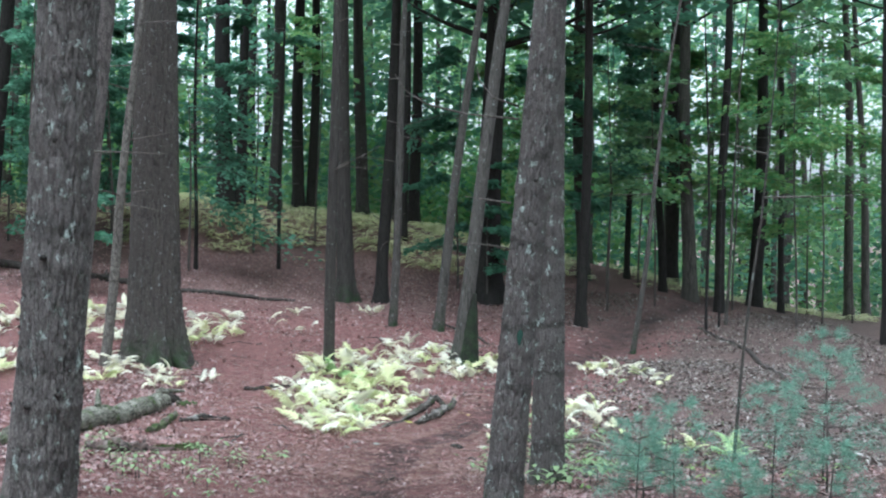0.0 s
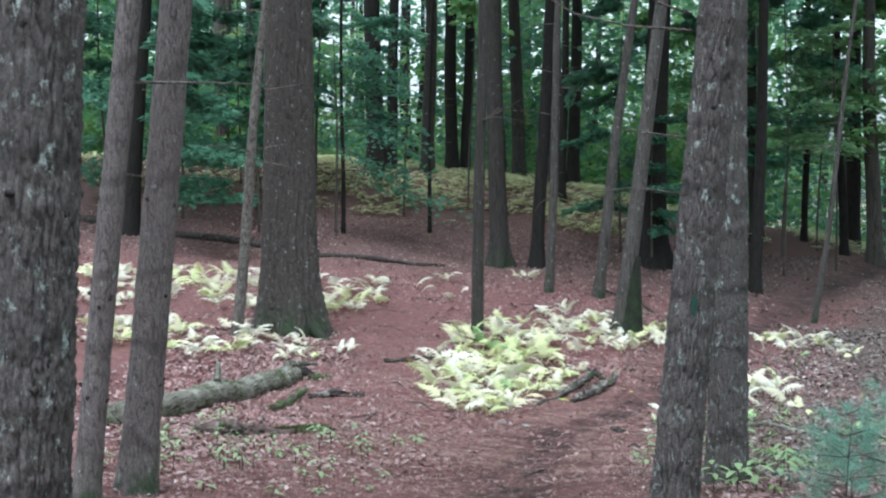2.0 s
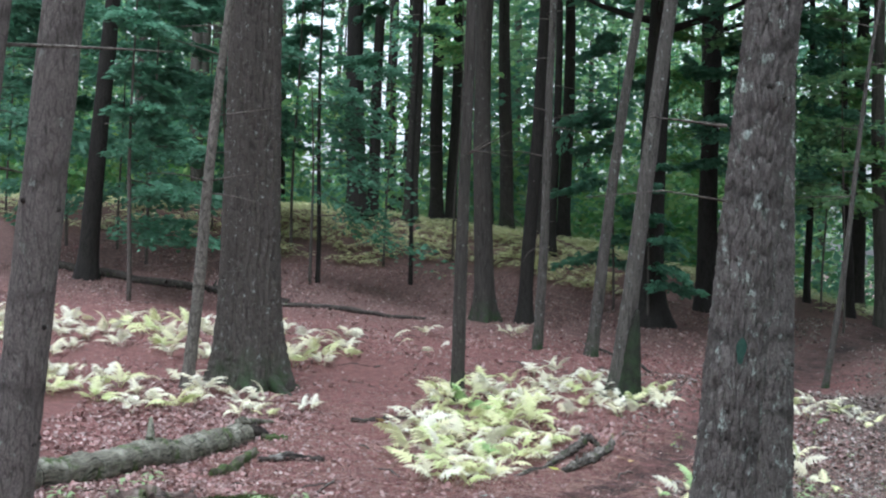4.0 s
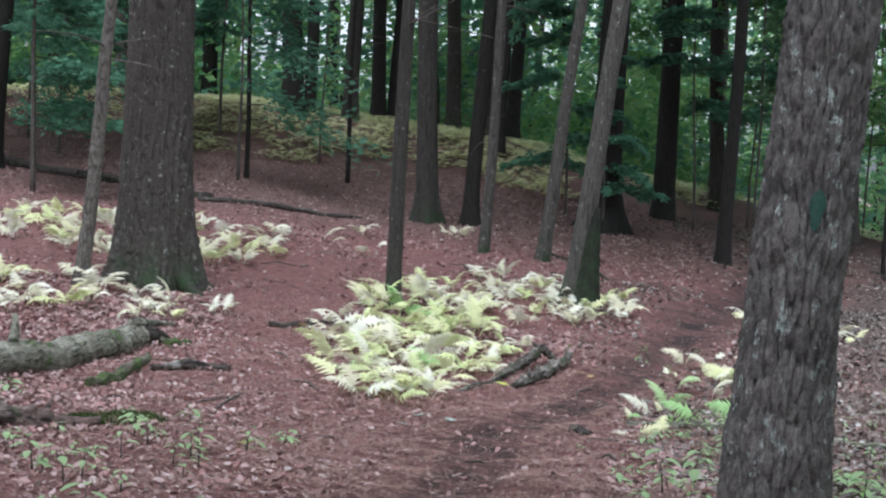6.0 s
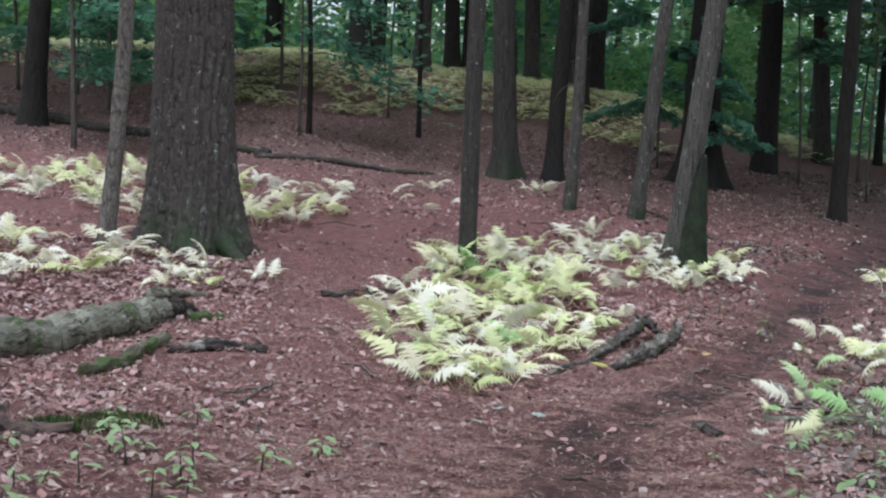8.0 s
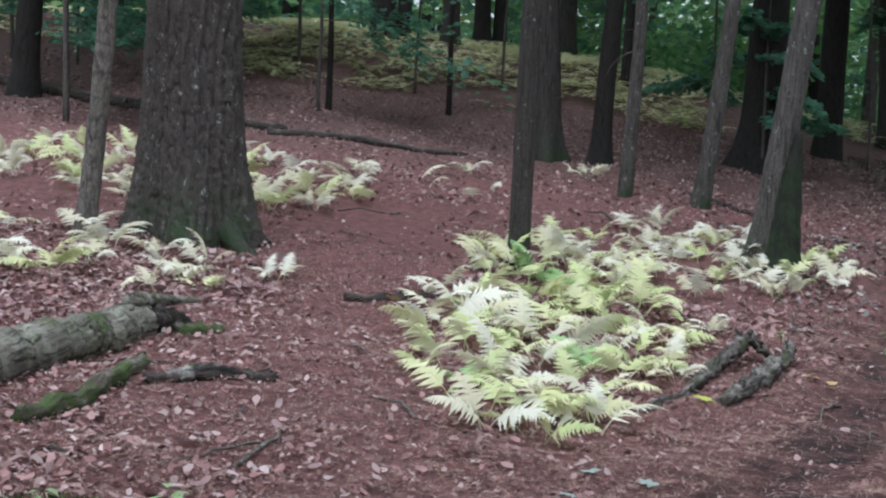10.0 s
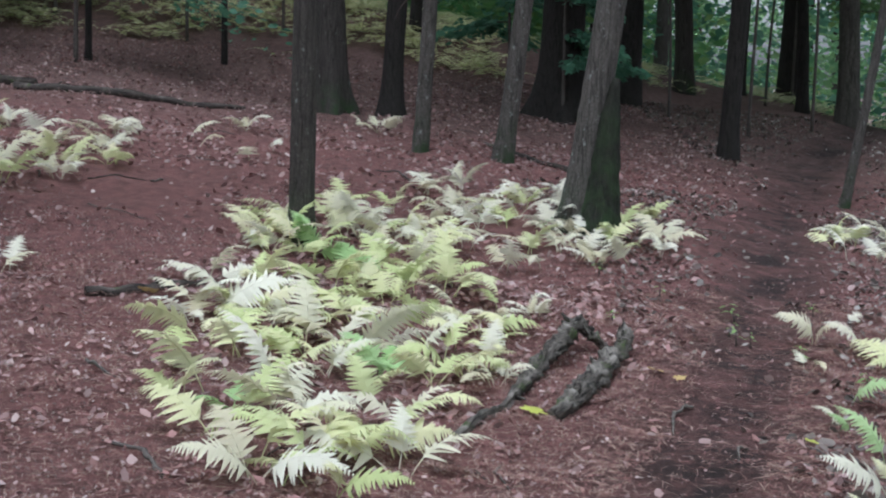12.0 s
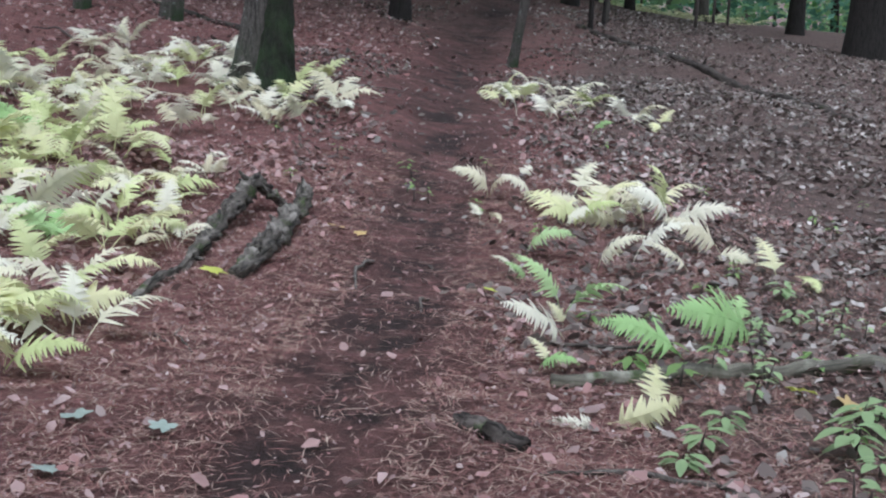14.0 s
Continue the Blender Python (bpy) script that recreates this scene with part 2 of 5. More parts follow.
FERN_CREAM = fern_leaf("fern_cream", ((0.72, 0.7, 0.55), (0.8, 0.78, 0.68), (0.62, 0.57, 0.4), (0.78, 0.76, 0.6)))
FERN_GREEN = fern_leaf("fern_green", ((0.32, 0.52, 0.2), (0.42, 0.6, 0.28), (0.5, 0.64, 0.34), (0.28, 0.46, 0.18)))
FERN_FAR = leaf("fern_carpet", ((0.6, 0.62, 0.3), (0.74, 0.7, 0.46), (0.46, 0.54, 0.2), (0.78, 0.74, 0.55)), 0.4)

# ---- shape helpers ----


def mesh_from(name, verts, faces, material):
    """A mesh from lists or arrays of corners and faces."""
    me = bpy.data.meshes.new(name)
    verts, faces = np.asarray(verts, float), np.asarray(faces, int)
    me.vertices.add(len(verts))
    me.vertices.foreach_set("co", verts.ravel())
    k = faces.shape[1]
    me.loops.add(faces.size)
    me.loops.foreach_set("vertex_index", faces.ravel())
    me.polygons.add(len(faces))
    me.polygons.foreach_set("loop_start", np.arange(0, faces.size, k))
    me.polygons.foreach_set("loop_total", np.full(len(faces), k))
    me.update(calc_edges=True)
    me.validate()
    me.materials.append(material)
    return me


def attribute(me, name, values):
    """One number, or three, for each corner of a mesh."""
    values = np.asarray(values, np.float32)
    kind, slot = ("FLOAT", "value") if values.ndim == 1 else ("FLOAT_VECTOR", "vector")
    me.attributes.new(name, kind, "POINT").data.foreach_set(slot, values.ravel())
    return me


def cracks(u, w, around, seed):
    """How far places on a bark of cells lie from the cells' edges; u closes on itself after so many cells."""
    rng = np.random.default_rng(seed)
    iu, iw = np.floor(u).astype(int), np.floor(w).astype(int)
    low, tall = iw.min() - 1, iw.max() - iw.min() + 3
    jit = rng.uniform(0.12, 0.88, (around, tall, 2))
    best = np.full((2, len(u)), 9.0)
    for a in (-1, 0, 1):
        for b in (-1, 0, 1):
            spot = jit[(iu + a) % around, iw + b - low]
            d = np.hypot(iu + a + spot[:, 0] - u, iw + b + spot[:, 1] - w)
            best = np.sort(np.vstack([best, d]), axis=0)[:2]
    return best[1] - best[0]


def smooth(me):
    me.polygons.foreach_set("use_smooth", np.ones(len(me.polygons), bool))
    return me


def child(name, me, parent, label=""):
    """One part under a thing."""
    ob = new(name, me)
    ob.parent = parent
    return tagged(ob, label)


def thing(name, place, label, category, group="", kind=""):
    ob = new(name)
    ob.empty_display_size = 0.1
    ob.location = place
    return tagged(ob, label, category, group, kind)


def tube(points, radii, segs=10, rough=0.0, seed=0, lobes=0, cap=True):
    """A closed, slightly uneven tube along points: corners and four-sided faces."""
    rng = np.random.default_rng(seed)
    pts, rad = np.asarray(points, float), np.asarray(radii, float)
    tang = np.gradient(pts, axis=0)
    tang /= np.linalg.norm(tang, axis=1)[:, None] + 1e-9
    ref = np.array([1.0, 0, 0]) if abs(tang[0] @ [1, 0, 0]) < 0.8 else np.array([0, 1.0, 0])
    side = np.cross(tang, ref)
    side /= np.linalg.norm(side, axis=1)[:, None] + 1e-9
    up = np.cross(side, tang)
    ang = np.arange(segs) * 2 * np.pi / segs
    wob = 1 + rough * rng.standard_normal((len(pts), segs))
    if lobes:
        wob *= 1 + 0.05 * np.sin(lobes * ang + rng.uniform(0, 6))
    ring = (np.cos(ang)[None, :, None] * side[:, None] + np.sin(ang)[None, :, None] * up[:, None]) * (rad[:, None] * wob)[..., None]
    verts = (pts[:, None] + ring).reshape(-1, 3)
    i, j = np.meshgrid(np.arange(len(pts) - 1), np.arange(segs), indexing="ij")
    a = i * segs + j
    b = i * segs + (j + 1) % segs
    faces = np.stack([a, b, b + segs, a + segs], -1).reshape(-1, 4)
    if cap:
        n = len(verts)
        verts = np.vstack([verts, pts[0], pts[-1]])
        k = np.arange(0, segs, 2)
        last = (len(pts) - 1) * segs
        ends = [np.stack([np.full(len(k), n), (k + 2) % segs, (k + 1) % segs, k], -1),
                np.stack([np.full(len(k), n + 1), last + k, last + (k + 1) % segs, last + (k + 2) % segs], -1)]
        faces = np.vstack([faces, *ends])
    return verts, faces


def joined(pieces):
    """Several (corners, faces) as one."""
    verts, faces, n = [], [], 0
    for v, f in pieces:
        verts.append(v)
        faces.append(f + n)
        n += len(v)
    return np.vstack(verts), np.vstack(faces)


def leaf_quads(centres, along, normal, length, width, bend=0.0):
    """Pointed four-cornered leaves."""
    along = along / (np.linalg.norm(along, axis=1)[:, None] + 1e-9)
    across = np.cross(normal, along)
    across /= np.linalg.norm(across, axis=1)[:, None] + 1e-9
    up = np.cross(along, across)
    length, width = np.asarray(length).reshape(-1, 1), np.asarray(width).reshape(-1, 1)
    a = centres - along * length * 0.5
    b = centres + across * width * 0.5 - along * length * 0.06 + up * length * bend
    c = centres + along * length * 0.5 - up * length * bend
    d = centres - across * width * 0.5 - along * length * 0.06 + up * length * bend
    verts = np.stack([a, b, c, d], 1).reshape(-1, 3)
    return verts, np.arange(len(verts)).reshape(-1, 4)


def unit(rng, n, flat=1.0):
    v = rng.standard_normal((n, 3)) * [1, 1, flat]
    return v / np.linalg.norm(v, axis=1)[:, None]


def spray(rng, start, way, length, leaves, size, droop=0.15, fan=0.35):
    """Leaves held flat on either side of one twig: corners and faces, and the twig's points."""
    way = np.asarray(way, float) / np.linalg.norm(way)
    t = np.sort(rng.uniform(0.12, 1.0, leaves))
    side = np.cross(way, [0, 0, 1.0])
    side /= np.linalg.norm(side) + 1e-9
    off = rng.uniform(-1, 1, leaves) * length * fan * (0.35 + 0.65 * np.sin(np.pi * np.clip(t, 0.05, 0.95)))
    at = np.asarray(start) + way * (t * length)[:, None] + side * off[:, None]
    at[:, 2] += -droop * length * t**2 - 0.25 * np.abs(off) * droop * 2 + rng.normal(0, 0.055, leaves) * length
    along = way + side * np.sign(off)[:, None] * rng.uniform(0.3, 1.1, leaves)[:, None] + [0, 0, -0.25]
    normal = np.array([0, -0.35, 0.8]) + rng.standard_normal((leaves, 3)) * 0.65
    size = size * rng.uniform(0.65, 1.25, leaves)
    s = np.linspace(0, 1, 6)
    twig = np.asarray(start) + way * (s * length)[:, None]
    twig[:, 2] -= droop * length * s**2
    return leaf_quads(at, along, normal, size, size * 0.55, 0.06), twig


# ---- the forest floor ----
YS = (-8, 4, 8, 12, 16, 20, 24, 28, 32, 36, 41, 46, 60, 100)
COLS = {
    -16: (1.1, 1.1, 1.0, 0.9, 0.8, 0.8, 1.1, 1.6, 2.2, 2.9, 3.7, 3.7, 3.4, 2.5),
    -6: (0.9, 0.75, 0.7, 0.62, 0.48, 0.55, 0.85, 1.15, 1.5, 2.05, 3.4, 3.65, 3.4, 2.5),
    0: (0.8, 0.65, 0.55, 0.38, 0.05, 0.02, 0.42, 0.74, 1.05, 1.6, 2.8, 3.1, 3.0, 2.0),
    6: (0.8, 0.7, 0.68, 0.55, 0.02, -0.15, 0.02, 0.12, 0.55, 0.95, 1.6, 1.85, 1.5, 1.0),
    14: (0.8, 0.7, 0.6, 0.45, 0.1, -0.1, -0.1, 0.0, 0.1, 0.15, 0.12, 0.0, -0.6, -2.0),
    30: (0.8, 0.7, 0.6, 0.4, 0.1, -0.1, -0.3, -0.4, -0.5, -0.6, -0.8, -1.0, -1.6, -3.0),
}


def ramp(v, keys):
    """The span of keys that v lies in, and how far along it."""
    v = min(max(v, keys[0]), keys[-1])
    n = max(i for i in range(len(keys) - 1) if keys[i] <= v)
    return n, (v - keys[n]) / (keys[n + 1] - keys[n])


def profile(col, y):
    """A smooth curve through one column of heights."""
    n, f = ramp(y, YS)
    def slope(i):
        a, b = max(i - 1, 0), min(i + 1, len(YS) - 1)
        return (col[b] - col[a]) / (YS[b] - YS[a])
    h = YS[n + 1] - YS[n]
    return ((2 * f**3 - 3 * f**2 + 1) * col[n] + (f**3 - 2 * f**2 + f) * h * slope(n)
            + (3 * f**2 - 2 * f**3) * col[n + 1] + (f**3 - f**2) * h * slope(n + 1))


def ground_z(x, y):
    """The height of the forest floor."""
    xs = tuple(COLS)
    n, f = ramp(x, xs)
    f = f * f * (3 - 2 * f) * 0.5 + f * 0.5
    z = profile(COLS[xs[n]], y) * (1 - f) + profile(COLS[xs[n + 1]], y) * f
    return z + 0.03 * math.sin(1.3 * x + 0.7 * y) * math.sin(0.9 * y - 0.4 * x) + 0.015 * math.sin(3.1 * x) * math.sin(2.7 * y)


TRAIL = ((0.0, -8), (0.1, 6), (0.0, 12.6), (0.35, 16.4), (1.45, 18.9), (2.95, 23.0), (3.6, 25.3), (5.6, 30.2), (9.5, 38), (14, 48))
SPUR = ((-0.2, 14.5), (-1.3, 18.0), (-1.8, 21.5), (-2.0, 25.0))


def off_trail(x, y, line=TRAIL):
    """How far a place lies from a trodden line."""
    best = 99.0
    for (ax, ay), (bx, by) in zip(line, line[1:]):
        f = ((x - ax) * (bx - ax) + (y - ay) * (by - ay)) / ((bx - ax) ** 2 + (by - ay) ** 2)
        f = min(max(f, 0), 1)
        best = min(best, math.hypot(x - ax - f * (bx - ax), y - ay - f * (by - ay)))
    return best


def build_floor():
    def axis(spans):
        out = []
        for a, b, step in spans:
            out += list(np.arange(a, b, step))
        return out + [spans[-1][1]]
    xs = axis(((-900, -200, 100), (-200, -40, 20), (-40, -10, 1.5), (-10, 10, 0.2), (10, 40, 1.5), (40, 200, 20), (200, 900, 100)))
    ys = axis(((-900, -200, 100), (-200, -10, 20), (-10, 8, 0.8), (8, 34, 0.2), (34, 60, 1.0), (60, 120, 6), (120, 300, 30), (300, 900, 100)))
    verts, worn, leafy = [], [], []
    way_x, way_y = [p[0] for p in TRAIL], [p[1] for p in TRAIL]
    for y in ys:
        for x in xs:
            near = abs(x) < 10 and 8 < y < 34
            d = off_trail(x, y) if abs(x) < 20 and -10 < y < 50 else 9
            z = ground_z(x, y)
            if near:
                z += 0.035 * noise.fractal((x * 1.6, y * 1.6, 0), 0.6, 2.0, 4) + 0.012 * noise.noise((x * 6, y * 6, 3))
            z -= 0.05 * math.exp(-(d / 0.3) ** 2)
            verts.append((x, y, z))
            past = x - float(np.interp(y, way_y, way_x)) - 0.7 + 0.9 * noise.noise((x * 0.6, y * 0.6, 11))
            leafy.append(max(min(max(past / 1.4, 0), 0.85), min(max((y - 28) / 6, 0), 0.55)))
            worn.append(math.exp(-(d / 0.5) ** 2))
    nx = len(xs)
    i, j = np.meshgrid(np.arange(len(ys) - 1), np.arange(nx - 1), indexing="ij")
    a = (i * nx + j).ravel()
    me = smooth(mesh_from("ground", verts, np.stack([a, a + 1, a + nx + 1, a + nx], 1), FLOOR))
    attribute(me, "trodden", worn)
    attribute(me, "leafy", leafy)
    tagged(new("ground", me), "red-brown needle-covered forest floor with a trodden path", "forest floor", kind="structure")


build_floor()

# ---- trees ----


def trunk_line(x, y, height, lean, sway, seed, sink=0.25, n=24, dense=0.0):
    rng = np.random.default_rng(seed)
    h = np.concatenate([np.linspace(-sink, 1.2, max(5, n // 3)), np.linspace(1.2, height, n)[1:]])
    if dense:
        h = np.concatenate([np.linspace(-sink, dense, int((dense + sink) / 0.02)), np.linspace(dense, height, 24)[1:]])
    ph = rng.uniform(0, 6.28, 4)
    wob = sway * np.minimum(np.maximum(h, 0) / 2.5, 1.0)
    return h, np.stack([lean[0] * h + wob * (np.sin(h * 0.55 + ph[0]) - math.sin(ph[0])), lean[1] * h + wob * (np.sin(h * 0.5 + ph[1]) - math.sin(ph[1])), h], 1)


def tree(x, y, r, lean=(0, 0), mat=None, height=17.0, flare=1.5, segs=16, n=24, sway=0.05, crown=1, crown_leaf=None,
         twigs=0, stubs=0, ridged=False, name="tree", label="tall straight tree with brown bark in the woods", group="", seed=0, rough=0.02, low=9.0, lobes=0, plates=None):
    """One tree: tapered trunk, limbs, dead twigs and a crown of many leaves."""
    rng = np.random.default_rng(seed + 1)
    base = thing(name, (x, y, ground_z(x, y)), label, "tree", group)
    h, line = trunk_line(x, y, height, lean, sway, seed, n=n, dense=plates[3] if plates else 0.0)
    rad = r * (1 - 0.75 * np.clip(h / height, 0, 1) ** 1.1) * (1 + (flare - 1) * np.exp(-np.maximum(h, 0) / (1.6 * r)))
    if stubs:
        for w in np.arange(0.7, 6.5, 0.62):
            rad = rad * (1 + 0.05 * np.exp(-((h - w) / 0.05) ** 2))
    v, f = tube(line, rad, segs, rough, seed, lobes)
    if lobes:
        low_part = np.exp(-np.maximum(v[:, 2], 0) / (2.2 * r))
        v_mid = np.stack([np.interp(v[:, 2], h, line[:, 0]), np.interp(v[:, 2], h, line[:, 1])], 1)
        ang = np.arctan2(v[:, 1] - v_mid[:, 1], v[:, 0] - v_mid[:, 0])
        grow = 1 + (0.16 if plates else 0.3) * low_part**1.5 * np.sin(lobes * ang + seed)
        if ridged:
            grow *= 1 + 0.022 * np.sin(24 * ang + 2.5 * np.sin(v[:, 2] * 2.1) + 1.3 * np.sin(v[:, 2] * 5.3)) + 0.012 * np.sin(41 * ang - 3 * np.sin(v[:, 2] * 3.7))
        v[:, :2] = (v[:, :2] - v_mid) * grow[:, None] + v_mid
    plate = np.ones(len(v))
    if plates:
        around, tall, deep, top = plates
        v_mid = np.stack([np.interp(v[:, 2], h, line[:, 0]), np.interp(v[:, 2], h, line[:, 1])], 1)
        out = v[:, :2] - v_mid
        ang = np.arctan2(out[:, 1], out[:, 0])
        w = v[:, 2] / tall
        bend = np.array([noise.noise_vector((2.2 * math.cos(a), 2.2 * math.sin(a), z * 5 + seed)) for a, z in zip(ang, v[:, 2])])
        u = (ang / (2 * np.pi) + 0.5) * around + 0.9 * bend[:, 0] + 0.12 * w
        w = w + 0.9 * bend[:, 1]
        gap = np.minimum(cracks(u, w, around, seed), 0.75 * cracks(2 * u, 1.7 * w, 2 * around, seed + 1) + 0.16)
        plate = np.clip(gap / 0.3, 0, 1) ** 0.7
        far_in = np.hypot(out[:, 0], out[:, 1])[:, None] + 1e-6
        v[:, :2] += out / far_in * np.minimum(deep * (plate - 0.6) + rng.normal(0, 0.0012, len(v)), 0.5 * far_in[:, 0])[:, None] * (far_in > 0.02)
    child("trunk", attribute(smooth(mesh_from("trunk", v, f, mat)), "plate", plate), base)

    def at(height_wanted):
        return np.array([np.interp(height_wanted, h, line[:, k]) for k in range(3)]), float(np.interp(height_wanted, h, rad))
    for k in range(stubs):
        w = 0.7 + 0.62 * (k // 4) + rng.normal(0, 0.03)
        p, pr = at(w)
        a = rng.uniform(0, 6.28)
        d = np.array([math.cos(a), math.sin(a), 0.25])
        long = rng.uniform(0.006, 0.02)
        v, f = tube([p + d * pr * 0.9, p + d * (pr + long * 0.5), p + d * (pr + long)], [0.019, 0.013, 0.005], 8, 0.15, k)
        child("branch_stub", smooth(mesh_from("branch_stub", v, f, OAK)), base, "dark scar of a shed branch" if k == 0 else "")
    for k in range(twigs):
        w = rng.uniform(1.8, 6.5)
        p, pr = at(w)
        a = rng.uniform(0, 6.28)
        d = np.array([math.cos(a), math.sin(a), rng.uniform(-0.15, 0.35)])
        long = rng.uniform(0.4, 1.3)
        s = np.linspace(0, 1, 6)
        bend = rng.uniform(-0.3, 0.3)
        pts = p + d * (pr * 0.8 + s * long)[:, None] + np.array([-d[1], d[0], 0.5]) * (bend * s**2 * long)[:, None]
        v, f = tube(pts, 0.012 * (1 - 0.75 * s), 5)
        child("dead_twig", mesh_from("dead_twig", v, f, DEAD), base)
    if crown:
        pieces, limbs = [], []
        count = int(7 * crown)
        for k in range(count):
            w = low + (height - low) * (k + rng.uniform(0, 1)) / count
            p, pr = at(w)
            a = k * 2.4 + rng.uniform(-0.4, 0.4)
            d = np.array([math.cos(a), math.sin(a), rng.uniform(0.1, 0.5)])
            long = rng.uniform(1.6, 3.4) * (1.25 - 0.7 * (w - low) / (height - low + 0.1))
            s = np.linspace(0, 1, 5)
            pts = p + d * (s * long)[:, None]
            pts[:, 2] += 0.2 * long * s**2
            limbs.append(tube(pts, max(0.02, pr * 0.4) * (1 - 0.8 * s), 5))
            for q in range(5):
                start = pts[2 + q % 3] + rng.normal(0, 0.15, 3)
                way = d + rng.standard_normal(3) * [0.8, 0.8, 0.3]
                quads, _ = spray(rng, start, way, rng.uniform(0.9, 1.7), 16, 0.34, 0.25, 0.5)
                pieces.append(quads)
        if y < 46:
            for limb in limbs:
                child("limb", smooth(mesh_from("limb", *limb, mat)), base)
        else:
            tagged(child("limbs", smooth(mesh_from("limbs", *joined(limbs), mat)), base), kind="stuff")
        child("crown", mesh_from("crown", *joined(pieces), crown_leaf or LEAF_FAR), base)
    return base


WHITE_PINE = "white pine with grey-brown plated bark and lichen"
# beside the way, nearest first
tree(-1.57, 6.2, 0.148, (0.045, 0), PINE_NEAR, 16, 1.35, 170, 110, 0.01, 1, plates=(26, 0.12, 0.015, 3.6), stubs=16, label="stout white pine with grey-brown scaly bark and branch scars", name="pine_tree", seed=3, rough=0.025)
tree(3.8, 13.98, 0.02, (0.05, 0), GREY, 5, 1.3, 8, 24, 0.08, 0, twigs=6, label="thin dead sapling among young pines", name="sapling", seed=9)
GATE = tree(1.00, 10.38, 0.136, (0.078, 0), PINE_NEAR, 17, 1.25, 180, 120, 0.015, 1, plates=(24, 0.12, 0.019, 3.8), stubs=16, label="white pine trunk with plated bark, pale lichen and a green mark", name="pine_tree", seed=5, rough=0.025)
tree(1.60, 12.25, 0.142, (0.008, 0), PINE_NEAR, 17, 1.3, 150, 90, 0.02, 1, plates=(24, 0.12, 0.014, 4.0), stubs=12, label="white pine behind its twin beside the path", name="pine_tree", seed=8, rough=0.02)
tree(-2.58, 11.0, 0.125, (0.094, 0.0), PINE, 15, 1.3, 36, 80, 0.015, 1, stubs=12, label="slim leaning pine with a mossy foot", name="pine_tree", seed=11)
tree(-2.80, 10.6, 0.088, (0.094, 0.0), PINE, 14, 1.3, 28, 70, 0.015, 1, stubs=10, twigs=4, label="thin grey pine beside a thicker one", name="pine_tree", seed=14)
tree(-6.42, 19.2, 0.095, (0.12, 0), PINE, 14, 1.3, 20, 30, 0.03, 1, twigs=6, label="thin leaning pine among the pale ferns", name="pine_tree", seed=17)
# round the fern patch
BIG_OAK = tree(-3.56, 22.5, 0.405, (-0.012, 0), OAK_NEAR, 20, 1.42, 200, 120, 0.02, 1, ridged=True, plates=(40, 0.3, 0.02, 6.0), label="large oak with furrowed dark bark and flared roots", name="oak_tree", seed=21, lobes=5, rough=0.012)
tree(-4.22, 21.6, 0.085, (0.12, 0), SNAG, 9, 1.2, 18, 40, 0.06, 0, twigs=7, label="thin dead trunk with peeling pale bark", name="dead_tree", seed=24, rough=0.05)
tree(-0.72, 22.6, 0.095, (0.006, 0), OAK, 14, 1.25, 20, 36, 0.03, 1, twigs=4, label="slender straight tree rising out of ferns", seed=27)
LEANER = tree(1.52, 23.95, 0.13, (0.13, 0), GREY, 15, 1.6, 30, 50, 0.03, 1, label="leaning maple with pale ridged bark and mossy foot", name="maple_tree", seed=30)
# Crowns of 4 to 7 are thickened, mostly above view, to shade the slope.
tree(1.37, 28.1, 0.108, (0.122, 0), GREY, 14, 1.35, 18, 30, 0.04, 4, low=7.5, label="leaning slim maple with pale bark", name="maple_tree", seed=33)
tree(0.43, 28.05, 0.088, (0.042, 0), GREY, 12, 1.2, 16, 30, 0.05, 0, twigs=9, label="broken pale snag with short dead twigs", name="dead_tree", seed=36, rough=0.06)
tree(-0.6, 31.6, 0.195, (-0.026, 0), OAK, 19, 1.5, 24, 30, 0.03, 6, low=7.5, label="straight grey-brown oak trunk on the slope", name="oak_tree", seed=39, lobes=4)
tree(0.2, 31.7, 0.145, (0.034, 0), DARK, 17, 1.6, 18, 26, 0.04, 6, low=7.0, crown_leaf=LEAF_DEEP, twigs=8, label="dark slightly leaning trunk on the slope", seed=42)
tree(2.82, 33.4, 0.315, (0.022, 0), DARK, 19, 1.75, 22, 26, 0.03, 7, low=6.0, crown_leaf=LEAF_DEEP, label="nearly black hemlock trunk with leafy shoots", name="hemlock_tree", seed=45, lobes=4)
tree(4.45, 36.4, 0.24, (0.024, 0), DARK, 18, 1.3, 18, 24, 0.03, 6, low=6.5, crown_leaf=LEAF_DEEP, label="dark hemlock trunk on the slope", name="hemlock_tree", seed=48)
tree(4.80, 31.0, 0.13, (0.016, 0), DARK, 16, 1.35, 18, 26, 0.03, 6, low=6.5, crown_leaf=LEAF_DEEP, label="slim dark trunk beside the path", seed=51)
tree(5.52, 28.45, 0.06, (0.15, 0), GREY, 10, 1.3, 12, 24, 0.1, 0, twigs=10, label="thin crooked sapling leaning beside the path", name="sapling", seed=54)
tree(-9.0, 32.2, 0.205, (0.066, 0), DARK, 17, 1.5, 18, 24, 0.03, 6, low=6.5, crown_leaf=LEAF_DEEP, twigs=5, label="dark leaning trunk above the fern slope", seed=57)
tree(-4.42, 34.3, 0.055, (0.014, 0), DARK, 9, 1.2, 10, 20, 0.06, 0, twigs=8, label="thin dark sapling with leafy boughs", name="sapling", seed=60)
tree(-2.42, 35.3, 0.053, (0.008, 0), DARK, 9, 1.2, 10, 20, 0.06, 0, twigs=4, label="thin dark sapling on the slope", name="sapling", seed=63)

